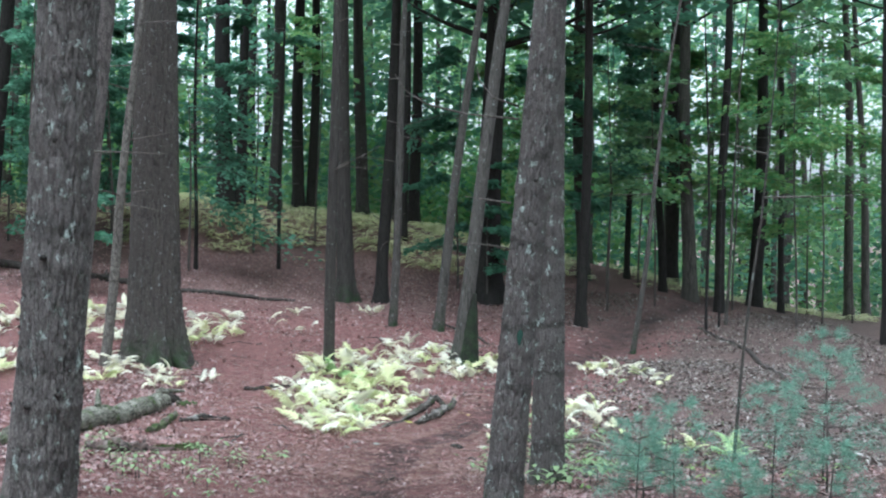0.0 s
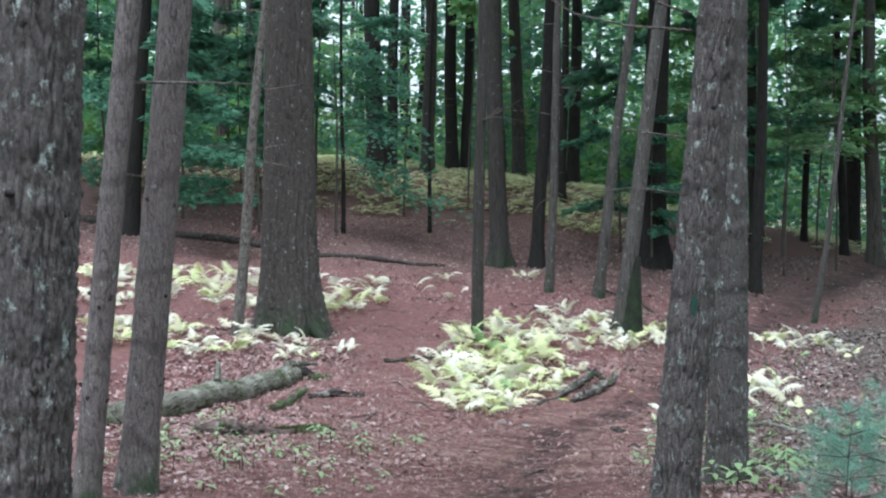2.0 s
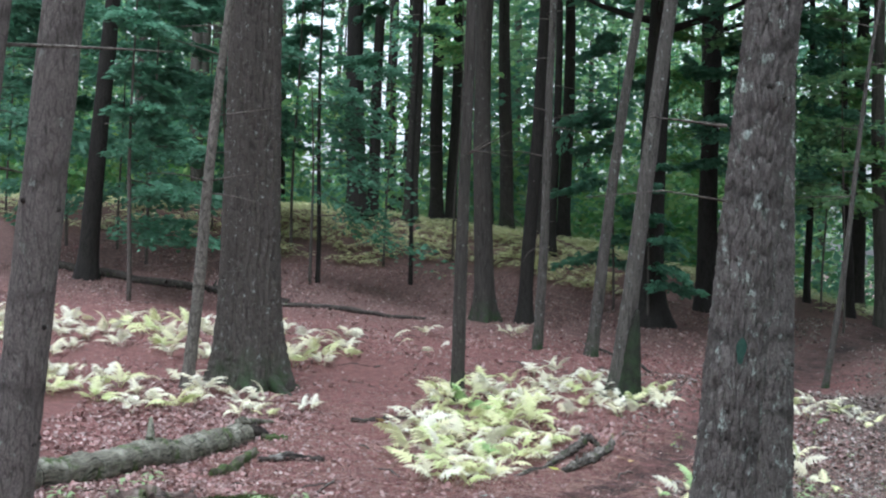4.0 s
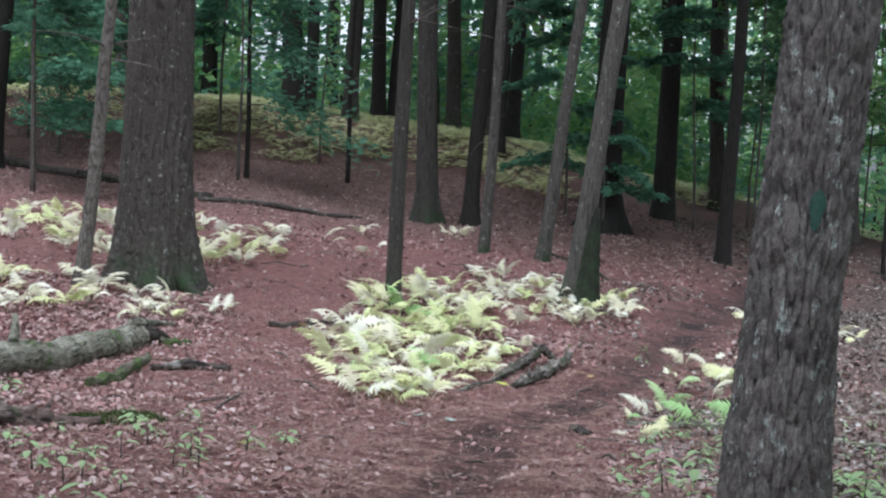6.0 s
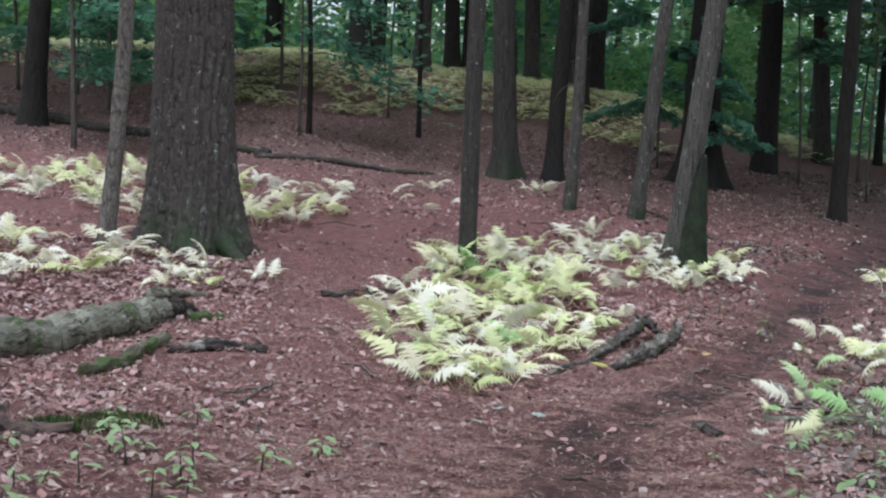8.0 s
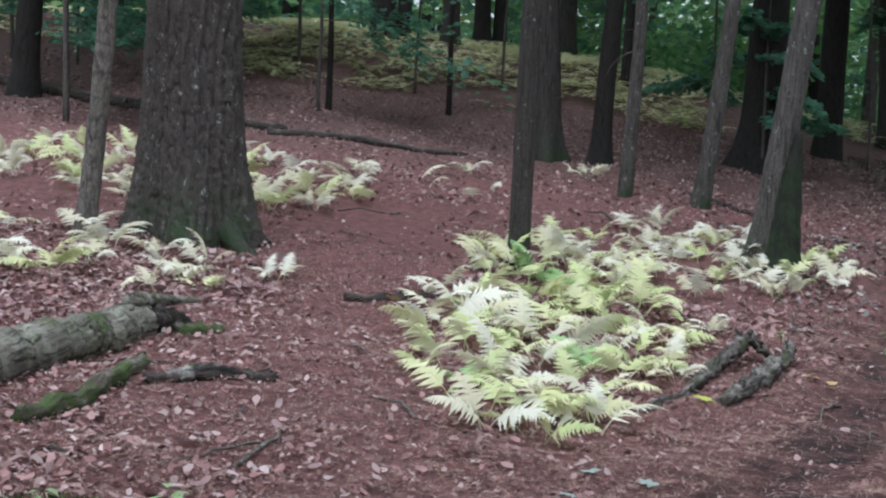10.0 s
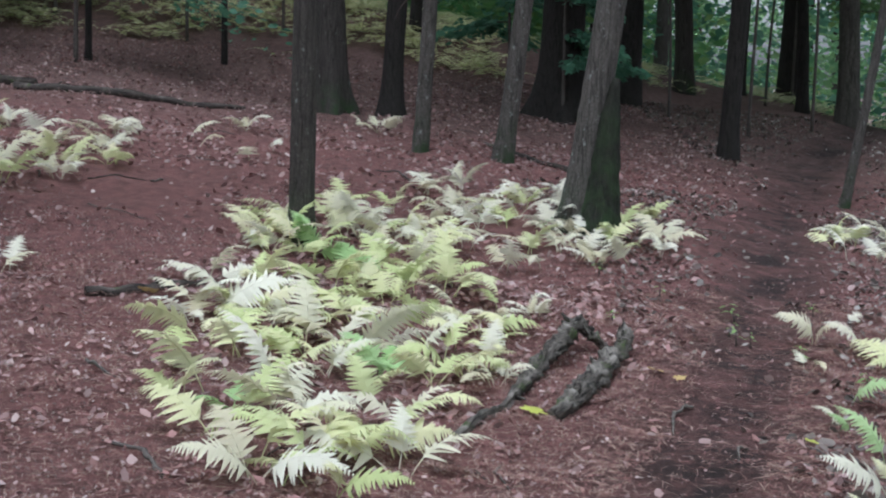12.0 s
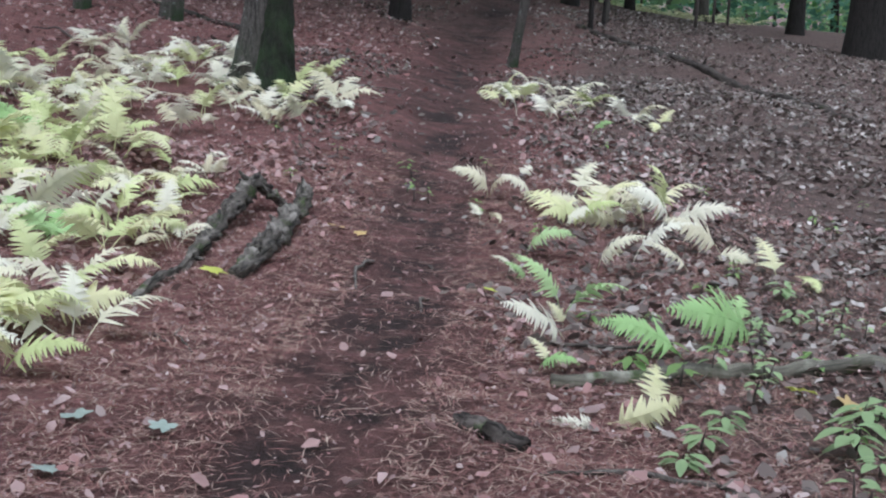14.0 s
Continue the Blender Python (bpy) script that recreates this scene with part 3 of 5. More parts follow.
for pts in ([(0.1, -0.02, 3.1), (-0.3, -0.05, 3.13), (-0.62, -0.08, 3.2), (-0.78, -0.1, 3.3), (-0.86, -0.1, 3.42)], [(0.05, -0.05, 2.1), (-0.25, -0.12, 2.14), (-0.6, -0.2, 2.1)],
            [(0.1, 0.0, 3.2), (-0.12, -0.12, 3.26), (-0.22, -0.16, 3.38), (-0.24, -0.16, 3.48)], [(0.05, 0.0, 2.45), (-0.3, 0.1, 2.5)]):
    child("dead_twig", smooth(mesh_from("dead_twig", *tube(pts, np.linspace(0.009, 0.003, len(pts)) * (0.6 if len(pts) == 3 else 1), 6), DEAD)), GATE)


def painted_mark():
    """A faded green blaze on the bark, bent round the trunk."""
    n = 18
    a = np.arange(n) * 2 * math.pi / n
    u, w = 0.022 * np.cos(a) * (1 + 0.25 * np.sin(3 * a)), 0.06 * np.sin(a)
    cx, cz, r = 0.078 * 1.42 + 0.005, 1.42, 0.144

    def at(u, w):
        t = u / r - 1.6
        return (cx + 0.078 * w + r * math.cos(t), r * math.sin(t), cz + w)
    v = [at(p, q) for p, q in zip(u, w)] + [at(0, 0)]
    k = np.arange(0, n, 2)
    child("painted_mark", smooth(mesh_from("painted_mark", v, np.stack([np.full(len(k), n), k, k + 1, (k + 2) % n], 1), plain("faded_green_paint", (0.012, 0.035, 0.028), (0.04, 0.085, 0.065), 60.0))), GATE, "faded green painted trail mark")


painted_mark()
RIDGE = "trees on the ridge"
# Ridge crowns are set dense above view to keep ground and trunks darker.
for k, (x, y, r, lx) in enumerate(((-4.42, 41.3, 0.27, -0.015), (-4.02, 41.4, 0.165, 0.04), (-3.0, 42.0, 0.2, 0.003), (-2.35, 43.2, 0.2, 0.0), (-1.95, 43.3, 0.16, 0.01),
                                   (-0.33, 44.2, 0.21, -0.015), (0.9, 39.6, 0.115, 0.0), (1.35, 44.6, 0.2, 0.0), (6.1, 38.9, 0.18, -0.03), (7.6, 40.2, 0.095, 0.0))):
    tree(x, y, r, (lx, 0), DARK if k % 3 != 2 else OAK, 19, 1.35, 14, 18, 0.05, 5, low=8.0, twigs=3, group=RIDGE, label="dark trunk standing on the ferny ridge", seed=70 + k)
for k, (x, y, r, lx) in enumerate(((8.3, 38.4, 0.115, -0.03), (8.9, 37.6, 0.2, -0.02), (9.16, 35.4, 0.137, 0.01), (7.82, 31.4, 0.037, -0.01), (8.6, 32.6, 0.04, 0.07),
                                   (8.25, 31.9, 0.03, 0.03), (11.7, 38.3, 0.095, -0.02), (14.4, 40.3, 0.15, -0.03), 
                                   (14.0, 35.8, 0.15, 0.02), (12.1, 30.7, 0.3, -0.03), (16.0, 43.2, 0.14, -0.05), (11.3, 39.6, 0.21, 0.02), (9.6, 43.4, 0.24, 0.025))):
    tree(x, y, r, (lx, 0), (DARK, FAR, DARK)[k % 3], 17 if r > 0.06 else 9, 1.35, 14, 18, 0.05, 2.5 if r > 0.06 else 0, low=8.0, twigs=4, group="trees beyond the path",
         label="dark straight trunk beyond the path" if r > 0.06 else "thin bare sapling beyond the path", name="tree" if r > 0.06 else "sapling", seed=90 + k)


def far_trees():
    rng = np.random.default_rng(5)
    spots = []
    while len(spots) < 90:
        y = rng.uniform(46, 100)
        x = rng.uniform(-0.42, 0.62) * y
        if all(math.hypot(x - a, y - b) > 1.6 for a, b in spots):
            spots.append((x, y))
    for k, (x, y) in enumerate(spots):
        tree(x, y, rng.uniform(0.09, 0.27), (rng.normal(0, 0.025), 0), (FAR, DARK, FAR, GREY)[k % 4], rng.uniform(15, 22), 1.3, 9, 9, 0.08, 0.4, group="far woodland trees",
             label="distant woodland trunk with a green crown", seed=200 + k, low=11.0)
    spots = [(-7.5, 3), (6.5, 2), (-5, -4), (4.5, -6), (-9.5, 11), (8, 9), (9.5, 17), (-11, 20), (12, 24), (-13, 27), (11.5, 20.0), (0.5, -11), (-12, -2), (13, -1), (17, 14), (19, 30), (-17, 15), (-16, 36)]
    for k, (x, y) in enumerate(spots):
        tree(x, y, rng.uniform(0.13, 0.25), (0, 0), (PINE, OAK)[k % 2], rng.uniform(15, 20), 1.4, 12, 14, 0.06, 1, group="trees around", label="woodland tree with grey-brown bark", seed=400 + k, low=8.0)


far_trees()


def mossy_stub():
    """The dark second stem at the leaning maple's foot."""
    x, y = 1.69, 23.84
    ob = thing("tree_stump", (x, y, ground_z(x, y)), "dark mossy stem grown against the leaning maple", "stump")
    h = np.linspace(-0.2, 1.3, 26)
    rad = np.interp(h, [-0.2, 0.0, 0.25, 0.6, 1.0, 1.3], [0.22, 0.19, 0.155, 0.12, 0.085, 0.03])
    line = np.stack([0.19 - 0.03 * h - rad, 0.02 * h - 0.02, h], 1)
    v, f = tube(line, rad, 20, 0.06, 9, 3)
    child("stem", smooth(mesh_from("stem", v, f, bark("mossy_stump_bark", (0.008, 0.008, 0.006), (0.03, 0.029, 0.022), 0.12, 26.0, 0.1, 1.6, 0.02))), ob)


mossy_stub()


def root_spur(tree_thing, way, reach, thick, seed):
    """A root that runs out from the foot of a trunk into the floor."""
    s = np.linspace(0, 1, 12)
    pts = np.stack([np.cos(way + 0.25 * s) * (0.2 + s * reach), np.sin(way + 0.25 * s) * (0.2 + s * reach), 0.42 * (1 - s) ** 2.2 - 0.1 * s], 1)
    gx, gy = tree_thing.location.x, tree_thing.location.y
    pts[:, 2] += [ground_z(gx + p[0], gy + p[1]) - tree_thing.location.z for p in pts]
    child("root", smooth(mesh_from("root", *tube(pts, thick * (1 - 0.75 * s), 14, 0.06, seed), OAK)), tree_thing)


for way, reach, thick in ((-0.75, 0.68, 0.15), (-0.15, 0.66, 0.12), (-1.7, 0.42, 0.13), (-2.6, 0.48, 0.13), (2.6, 0.48, 0.11), (1.2, 0.48, 0.11)):
    root_spur(BIG_OAK, way, reach, thick, int(10 * way) + 60)
# ---- leafy undergrowth ----


def leafy_sapling(x, y, height, reach, boughs, leaves, size, low, mat=None, stem=0.03, lean=(0, 0), seed=0, arc=(0.0, 6.28), droop=0.2, stuff_label="young leafy tree with flat blue-green sprays", name="young_tree", group="leafy young trees"):
    """A young tree whose flat leaf sprays are held out from a thin stem."""
    rng = np.random.default_rng(seed)
    base = thing(name, (x, y, ground_z(x, y)), stuff_label, "young tree", group)
    h, line = trunk_line(x, y, height, lean, 0.08, seed, 0.1, 14)
    child("stem", smooth(mesh_from("stem", *tube(line, stem * (1 - 0.8 * np.clip(h / height, 0, 1)), 7), TWIG)), base)
    for k in range(boughs):
        w = low + (height - low) * (k + rng.uniform(0, 0.9)) / boughs
        p = np.array([np.interp(w, h, line[:, c]) for c in range(3)])
        a = arc[0] + (arc[1] - arc[0]) * rng.uniform(0, 1)
        long = reach * rng.uniform(0.6, 1.1) * (1.15 - 0.6 * (w - low) / (height - low + 0.01))
        way = np.array([math.cos(a), math.sin(a), rng.uniform(-0.1, 0.25)])
        quads, twig = spray(rng, p, way, long, int(leaves * 1.5), size, droop)
        bough = child("bough", smooth(mesh_from("bough", *tube(twig, np.linspace(0.014, 0.004, 6), 5), TWIG)), base)
        more = [quads]
        for q in range(5):
            s = twig[1 + q % 4] + rng.normal(0, 0.05, 3)
            more.append(spray(rng, s, way + rng.standard_normal(3) * [0.7, 0.7, 0.15], long * 0.6, leaves, size, droop)[0])
        child("leaves", mesh_from("leaves", *joined(more), mat or LEAF_DEEP), bough)
    return base


leafy_sapling(-7.3, 29.5, 6.5, 2.0, 13, 70, 0.17, 0.9, seed=1, stem=0.05)
leafy_sapling(-6.3, 33.5, 6.5, 1.7, 8, 60, 0.17, 2.2, seed=2)
leafy_sapling(-4.55, 34.0, 4.6, 2.4, 8, 42, 0.15, 1.5, seed=3, arc=(-0.7, 0.3), droop=0.5, stem=0.04)
leafy_sapling(-8.4, 34.6, 7.0, 2.2, 10, 55, 0.18, 1.3, seed=21, stem=0.04)
leafy_sapling(-6.9, 36.4, 7.5, 2.1, 10, 55, 0.18, 1.2, seed=22, stem=0.04)
leafy_sapling(-5.6, 37.6, 7.5, 1.7, 10, 70, 0.18, 2.2, seed=23, stem=0.04)
leafy_sapling(-10.6, 35.6, 8.0, 2.3, 10, 55, 0.18, 1.4, seed=24, stem=0.04)
leafy_sapling(-3.2, 36.8, 7.5, 1.7, 7, 60, 0.16, 3.8, seed=4)
leafy_sapling(-1.6, 38.0, 8.0, 1.6, 6, 60, 0.16, 4.5, LEAF_WARM, seed=5)
leafy_sapling(2.2, 34.8, 6.5, 1.6, 10, 60, 0.17, 1.0, seed=6)
leafy_sapling(2.8, 32.9, 3.4, 0.9, 7, 50, 0.15, 0.7, seed=7, name="hemlock_shoots", arc=(3.6, 6.0))
leafy_sapling(4.9, 35.0, 6.5, 1.7, 10, 60, 0.17, 2.3, seed=8)
leafy_sapling(6.4, 36.8, 7.5, 2.1, 10, 60, 0.18, 3.2, seed=9)
leafy_sapling(7.6, 38.5, 8.0, 2.2, 10, 60, 0.18, 2.5, LEAF_WARM, seed=10)
leafy_sapling(3.6, 39.0, 8.5, 2.0, 9, 60, 0.18, 3.0, LEAF_WARM, seed=12)
leafy_sapling(10.5, 42.0, 8.0, 2.4, 12, 60, 0.2, 2.0, LEAF_WARM, seed=13)
leafy_sapling(-9.5, 36.0, 7.0, 2.2, 11, 60, 0.18, 2.0, seed=14)
leafy_sapling(-11.5, 33.0, 7.0, 2.2, 11, 60, 0.18, 2.4, seed=15)
leafy_sapling(-13.0, 38.0, 9.0, 2.6, 13, 60, 0.2, 2.0, seed=17)
leafy_sapling(-10.2, 41.0, 10.0, 2.4, 12, 60, 0.2, 2.5, seed=18)
leafy_sapling(-7.8, 38.5, 9.0, 2.2, 12, 60, 0.19, 2.5, seed=19)
leafy_sapling(13.5, 41.5, 9.0, 2.5, 12, 60, 0.2, 2.5, LEAF_WARM, seed=16)


for k, (x, y, low) in enumerate(((7.4, 35.2, 3.2), (9.8, 36.5, 3.0), (11.8, 35.0, 3.2), (13.5, 37.5, 2.8), (5.9, 33.8, 3.0), (10.6, 33.4, 3.4), (8.8, 40.6, 2.6))):
    leafy_sapling(x, y, 8.0, 2.0, 7, 45, 0.18, low, LEAF_WARM if k % 2 else LEAF_FAR, seed=30 + k)


def far_foliage():
    """The mass of leaves of the woods behind: many clumps of leaves, with gaps to the sky."""
    for part_no, (mat, ylo, yhi, clumps, label) in enumerate(((LEAF_DEEP, 45, 62, 420, "deep green leaves of the woods behind the ridge"),
                                                          (LEAF_FAR, 50, 85, 900, "bright green leaves of the far woods"),
                                                          (LEAF_WARM, 55, 100, 500, "yellow-green leaves of the far woods"),
                                                          (LEAF_WARM, 46, 75, 520, "low yellow-green undergrowth of the far woods"))):
        rng = np.random.default_rng(50 + part_no)
        cy = rng.uniform(ylo, yhi, clumps)
        cx = rng.uniform(-0.46, 0.66, clumps) * cy
        cz = np.array([ground_z(a, b) for a, b in zip(cx, cy)]) + rng.uniform(0.3, 4.5 if part_no == 3 else 17, clumps)
        pts, sizes = [], []
        for a, b, c in zip(cx, cy, cz):
            if part_no == 3 and a > 0.17 * b or -0.18 < a / b < -0.05 and c > 5.0 and rng.uniform() < 0.68:
                continue
            if a > 0.15 * b and part_no != 2 and rng.uniform() < 0.45:
                continue
            n = 120
            q = rng.standard_normal((n, 3)) * [1.3, 1.0, 0.4]
            q[:, 2] -= 0.12 * np.hypot(q[:, 0], q[:, 1]) ** 1.5
            pts.append(q + [a, b, c])
        pts = np.vstack(pts)
        n = len(pts)
        along = unit(rng, n, 0.4)
        normal = np.array([0, -0.4, 0.8]) + rng.standard_normal((n, 3)) * 0.6
        size = rng.uniform(0.22, 0.46, n)
        v, f = leaf_quads(pts, along, normal, size, size * 0.6, 0.06)
        tagged(new("foliage", mesh_from("foliage", v, f, mat)), label, "foliage", kind="stuff")


far_foliage()


def side_light_blockers():
    """Unseen leaves at the sides and behind the walker, added to block low sky light."""
    rng = np.random.default_rng(58)
    pts = []
    while len(pts) < 700:
        a, d = rng.uniform(0, 6.28), rng.uniform(16, 42)
        x, y = d * math.cos(a), 12 + d * math.sin(a)
        if y > 24 and -0.5 * y < x < 0.6 * y:
            continue
        pts.append(rng.standard_normal((70, 3)) * [1.6, 1.6, 0.7] + [x, y, ground_z(x, y) + rng.uniform(1, 17)])
    pts = np.vstack(pts)
    # Leaves inside the view are dropped; the rest only dim the trunks.
    pts = pts[~((pts[:, 1] > 5) & (pts[:, 0] < 0.75 * pts[:, 1] + 4) & (pts[:, 0] > -0.55 * pts[:, 1] - 3))]
    n = len(pts)
    size = rng.uniform(0.35, 0.6, n)
    v, f = leaf_quads(pts, unit(rng, n, 0.5), unit(rng, n), size, size * 0.6, 0.06)
    tagged(new("foliage", mesh_from("foliage", v, f, LEAF_FAR)), "unseen green leaves added to block low side light", "foliage", kind="stuff")


side_light_blockers()


def floor_z(x, y):
    """The floor's height with its fine unevenness."""
    z = ground_z(x, y) - 0.05 * math.exp(-(off_trail(x, y) / 0.3) ** 2)
    if abs(x) < 10 and 8 < y < 34:
        z += 0.035 * noise.fractal((x * 1.6, y * 1.6, 0), 0.6, 2.0, 4) + 0.012 * noise.noise((x * 6, y * 6, 3))
    return z


# ---- ferns ----


def frond_mesh(name, mat, seed, rise=62.0, fall=-25.0, pairs=16, lush=1.0):
    """One arching fern frond about a metre long: bare stalk, then lobed leaflets in pairs that shorten to the tip."""
    rng = np.random.default_rng(seed)
    n = 30
    s = np.linspace(0, 1, n)
    ang = np.radians(rise + (fall - rise) * s**1.3)
    step = 1.0 / (n - 1)
    rr = np.concatenate([[0], np.cumsum(np.cos(ang[:-1]) * step)])
    zz = np.concatenate([[0], np.cumsum(np.sin(ang[:-1]) * step)])
    drift = rng.normal(0, 0.08)
    mid = np.stack([rr, drift * s**2, zz], 1)
    pieces = [tube(mid[::3], 0.008 * (1 - 0.8 * s[::3]), 4)]
    for k in range(pairs):
        u = 0.26 + 0.73 * (k / (pairs - 1)) ** 0.95
        p = np.array([np.interp(u, s, mid[:, c]) for c in range(3)])
        a = np.interp(u, s, ang)
        fwd = np.array([math.cos(a), 0, math.sin(a)])
        up = np.array([-math.sin(a), 0, math.cos(a)])
        b = (u - 0.26) / 0.74
        long = 0.27 * lush * min(1.0, 0.78 + 1.4 * b) * (1 - b) ** 0.8 * rng.uniform(0.86, 1.06) + 0.014
        wide = min(0.064, 0.36 * long + 0.012)
        for side in (-1, 1):
            d = side * np.array([0, 1.0, 0]) + fwd * (0.25 + 0.4 * b + rng.normal(0, 0.09)) + up * rng.uniform(-0.4, 0.2)
            d /= np.linalg.norm(d)
            e = np.cross(up, d)
            e /= np.linalg.norm(e)
            m = 7
            w = np.linspace(0, 1, 2 * m + 1)
            width = wide * (1 - w) ** 0.7 * np.where(np.arange(2 * m + 1) % 2 == 1, 1.0, 0.66) + 0.0008
            line = p + d * (w * long * rng.uniform(0.88, 1.08))[:, None] - up * (0.22 * long * w**2)[:, None]
            va, vb = line + e * width[:, None] * 0.5, line - e * width[:, None] * 0.5
            q = np.arange(2 * m)
            k2 = 2 * m + 1
            pieces.append((np.vstack([va, vb]), np.stack([q, q + 1, k2 + q + 1, k2 + q], 1)))
    return mesh_from(name, *joined(pieces), mat)


FRONDS = {}
for tone, mat in (("pale", FERN_PALE), ("cream", FERN_CREAM), ("green", FERN_GREEN)):
    FRONDS[tone] = [frond_mesh("frond", mat, 10 * k + len(tone), rise, fall, 20, lush)
                    for k, (rise, fall, lush) in enumerate(((70, -24, 1.0), (60, -34, 1.15), (76, -50, 0.95), (50, -16, 1.05), (82, -10, 0.9)))]
FERN_WORDS = {"pale": "pale yellow-green fern with arching fronds", "cream": "bleached cream-white autumn fern with drooping fronds", "green": "fresh green fern with a single arching frond"}


def fern(x, y, tone, size, count, rng, group, turn=None, sag=0.0):
    """A fern plant: a few fronds from one root."""
    base = thing("fern", (x, y, floor_z(x, y) - 0.01), FERN_WORDS[tone], "fern", group)
    first = rng.uniform(0, 6.28) if turn is None else turn
    for k in range(count):
        ob = child("frond", FRONDS[tone][int(rng.integers(0, 5))], base)
        a = first + k * 6.28 / max(count, 1) + rng.normal(0, 0.4)
        m = size * rng.uniform(0.75, 1.2)
        ob.matrix_basis = Matrix.LocRotScale((rng.normal(0, 0.03), rng.normal(0, 0.03), 0), Euler((rng.normal(0, 0.28) + sag * math.cos(a), rng.normal(0, 0.16), a)), (m, m * rng.uniform(0.85, 1.15), m))
    return base


def inside(x, y, ring):
    hit = False
    for (ax, ay), (bx, by) in zip(ring, ring[1:] + ring[:1]):
        if (ay > y) != (by > y) and x < (bx - ax) * (y - ay) / (by - ay) + ax:
            hit = not hit
    return hit


def fern_patch(ring, count, tones, size, group, seed, gap=0.16, fronds=(1, 5)):
    rng = np.random.default_rng(seed)
    xs, ys = [p[0] for p in ring], [p[1] for p in ring]
    placed, tries = [], 0
    while len(placed) < count and tries < 6000:
        tries += 1
        x, y = rng.uniform(min(xs), max(xs)), rng.uniform(min(ys), max(ys))
        if inside(x, y, ring) and all(math.hypot(x - a, y - b) > gap for a, b in placed):
            placed.append((x, y))
            tone = tones[int(rng.integers(0, len(tones)))]
            fern(x, y, tone, size * rng.uniform(0.8, 1.2), int(rng.integers(*fronds)), rng, group)


PATCH = "ferns in the central patch"
fern_patch([(-1.35, 20.6), (-1.05, 18.7), (-0.62, 17.6), (-0.15, 17.9), (0.05, 19.3), (0.45, 20.6), (0.3, 22.5), (-0.2, 24.3), (-1.0, 23.3)], 84, ("pale", "pale", "cream", "cream", "pale", "pale", "pale", "cream", "pale", "green", "pale", "cream", "pale"), 0.46, PATCH, 1, 0.2)
fern_patch([(0.3, 22.4), (1.6, 22.3), (2.4, 23.4), (2.3, 24.6), (0.8, 25.8), (-0.2, 24.5)], 48, ("cream", "pale", "cream", "pale", "cream"), 0.4, PATCH, 2, 0.22)
fern_patch([(0.1, 18.6), (0.35, 19.2), (0.9, 21.4), (0.5, 21.4)], 8, ("cream", "pale"), 0.33, PATCH, 3, 0.2)
rng_big = np.random.default_rng(78)
for x, y, tone, size, count in ((-0.95, 18.25, "pale", 0.44, 2), (-0.72, 17.75, "cream", 0.42, 3), (-0.42, 17.6, "pale", 0.4, 2), (-1.15, 18.9, "pale", 0.42, 2), (-0.9, 18.7, "green", 0.4, 2), (-0.4, 18.1, "pale", 0.42, 3),
                                (-1.25, 19.6, "pale", 0.4, 2), (-0.3, 18.3, "pale", 0.42, 2), (-0.65, 22.3, "green", 0.4, 3), (-0.35, 22.0, "green", 0.42, 2), (0.9, 24.6, "cream", 0.4, 2), (0.4, 24.2, "cream", 0.42, 2)):
    fern(x, y, tone, size, count, rng_big, PATCH, None, 0.4)
SLOPE = "bleached ferns round the oak"
fern_patch([(-9.0, 23.2), (-4.6, 23.4), (-2.7, 24.0), (-2.2, 26.0), (-2.8, 27.6), (-6.0, 27.0), (-9.0, 26.8)], 66, ("cream", "cream", "cream", "pale"), 0.42, SLOPE, 4, 0.34, (4, 8))
fern_patch([(-6.6, 19.6), (-4.6, 19.5), (-2.9, 20.2), (-2.3, 21.3), (-3.0, 21.8), (-6.5, 21.8)], 34, ("cream", "cream", "pale", "cream"), 0.4, SLOPE, 5, 0.28, (3, 7))
fern_patch([(-1.8, 24.0), (-1.0, 27.0), (0.3, 30.0), (-1.5, 30.0), (-2.4, 27.0)], 7, ("cream",), 0.38, SLOPE, 6, 0.5)
RIGHT = "ferns beside the path"
fern_patch([(2.8, 20.0), (3.4, 19.9), (3.5, 20.5), (3.1, 21.0), (2.8, 20.6)], 5, ("pale", "cream", "cream"), 0.42, RIGHT, 7, 0.22)
fern_patch([(3.7, 23.6), (5.2, 23.6), (5.6, 25.2), (4.2, 25.8)], 14, ("cream", "pale", "cream"), 0.4, RIGHT, 8, 0.25)
fern_patch([(3.4, 16.2), (4.4, 15.8), (4.6, 18.5), (3.8, 18.8)], 5, ("green", "pale"), 0.34, RIGHT, 9, 0.3)
rng_one = np.random.default_rng(77)
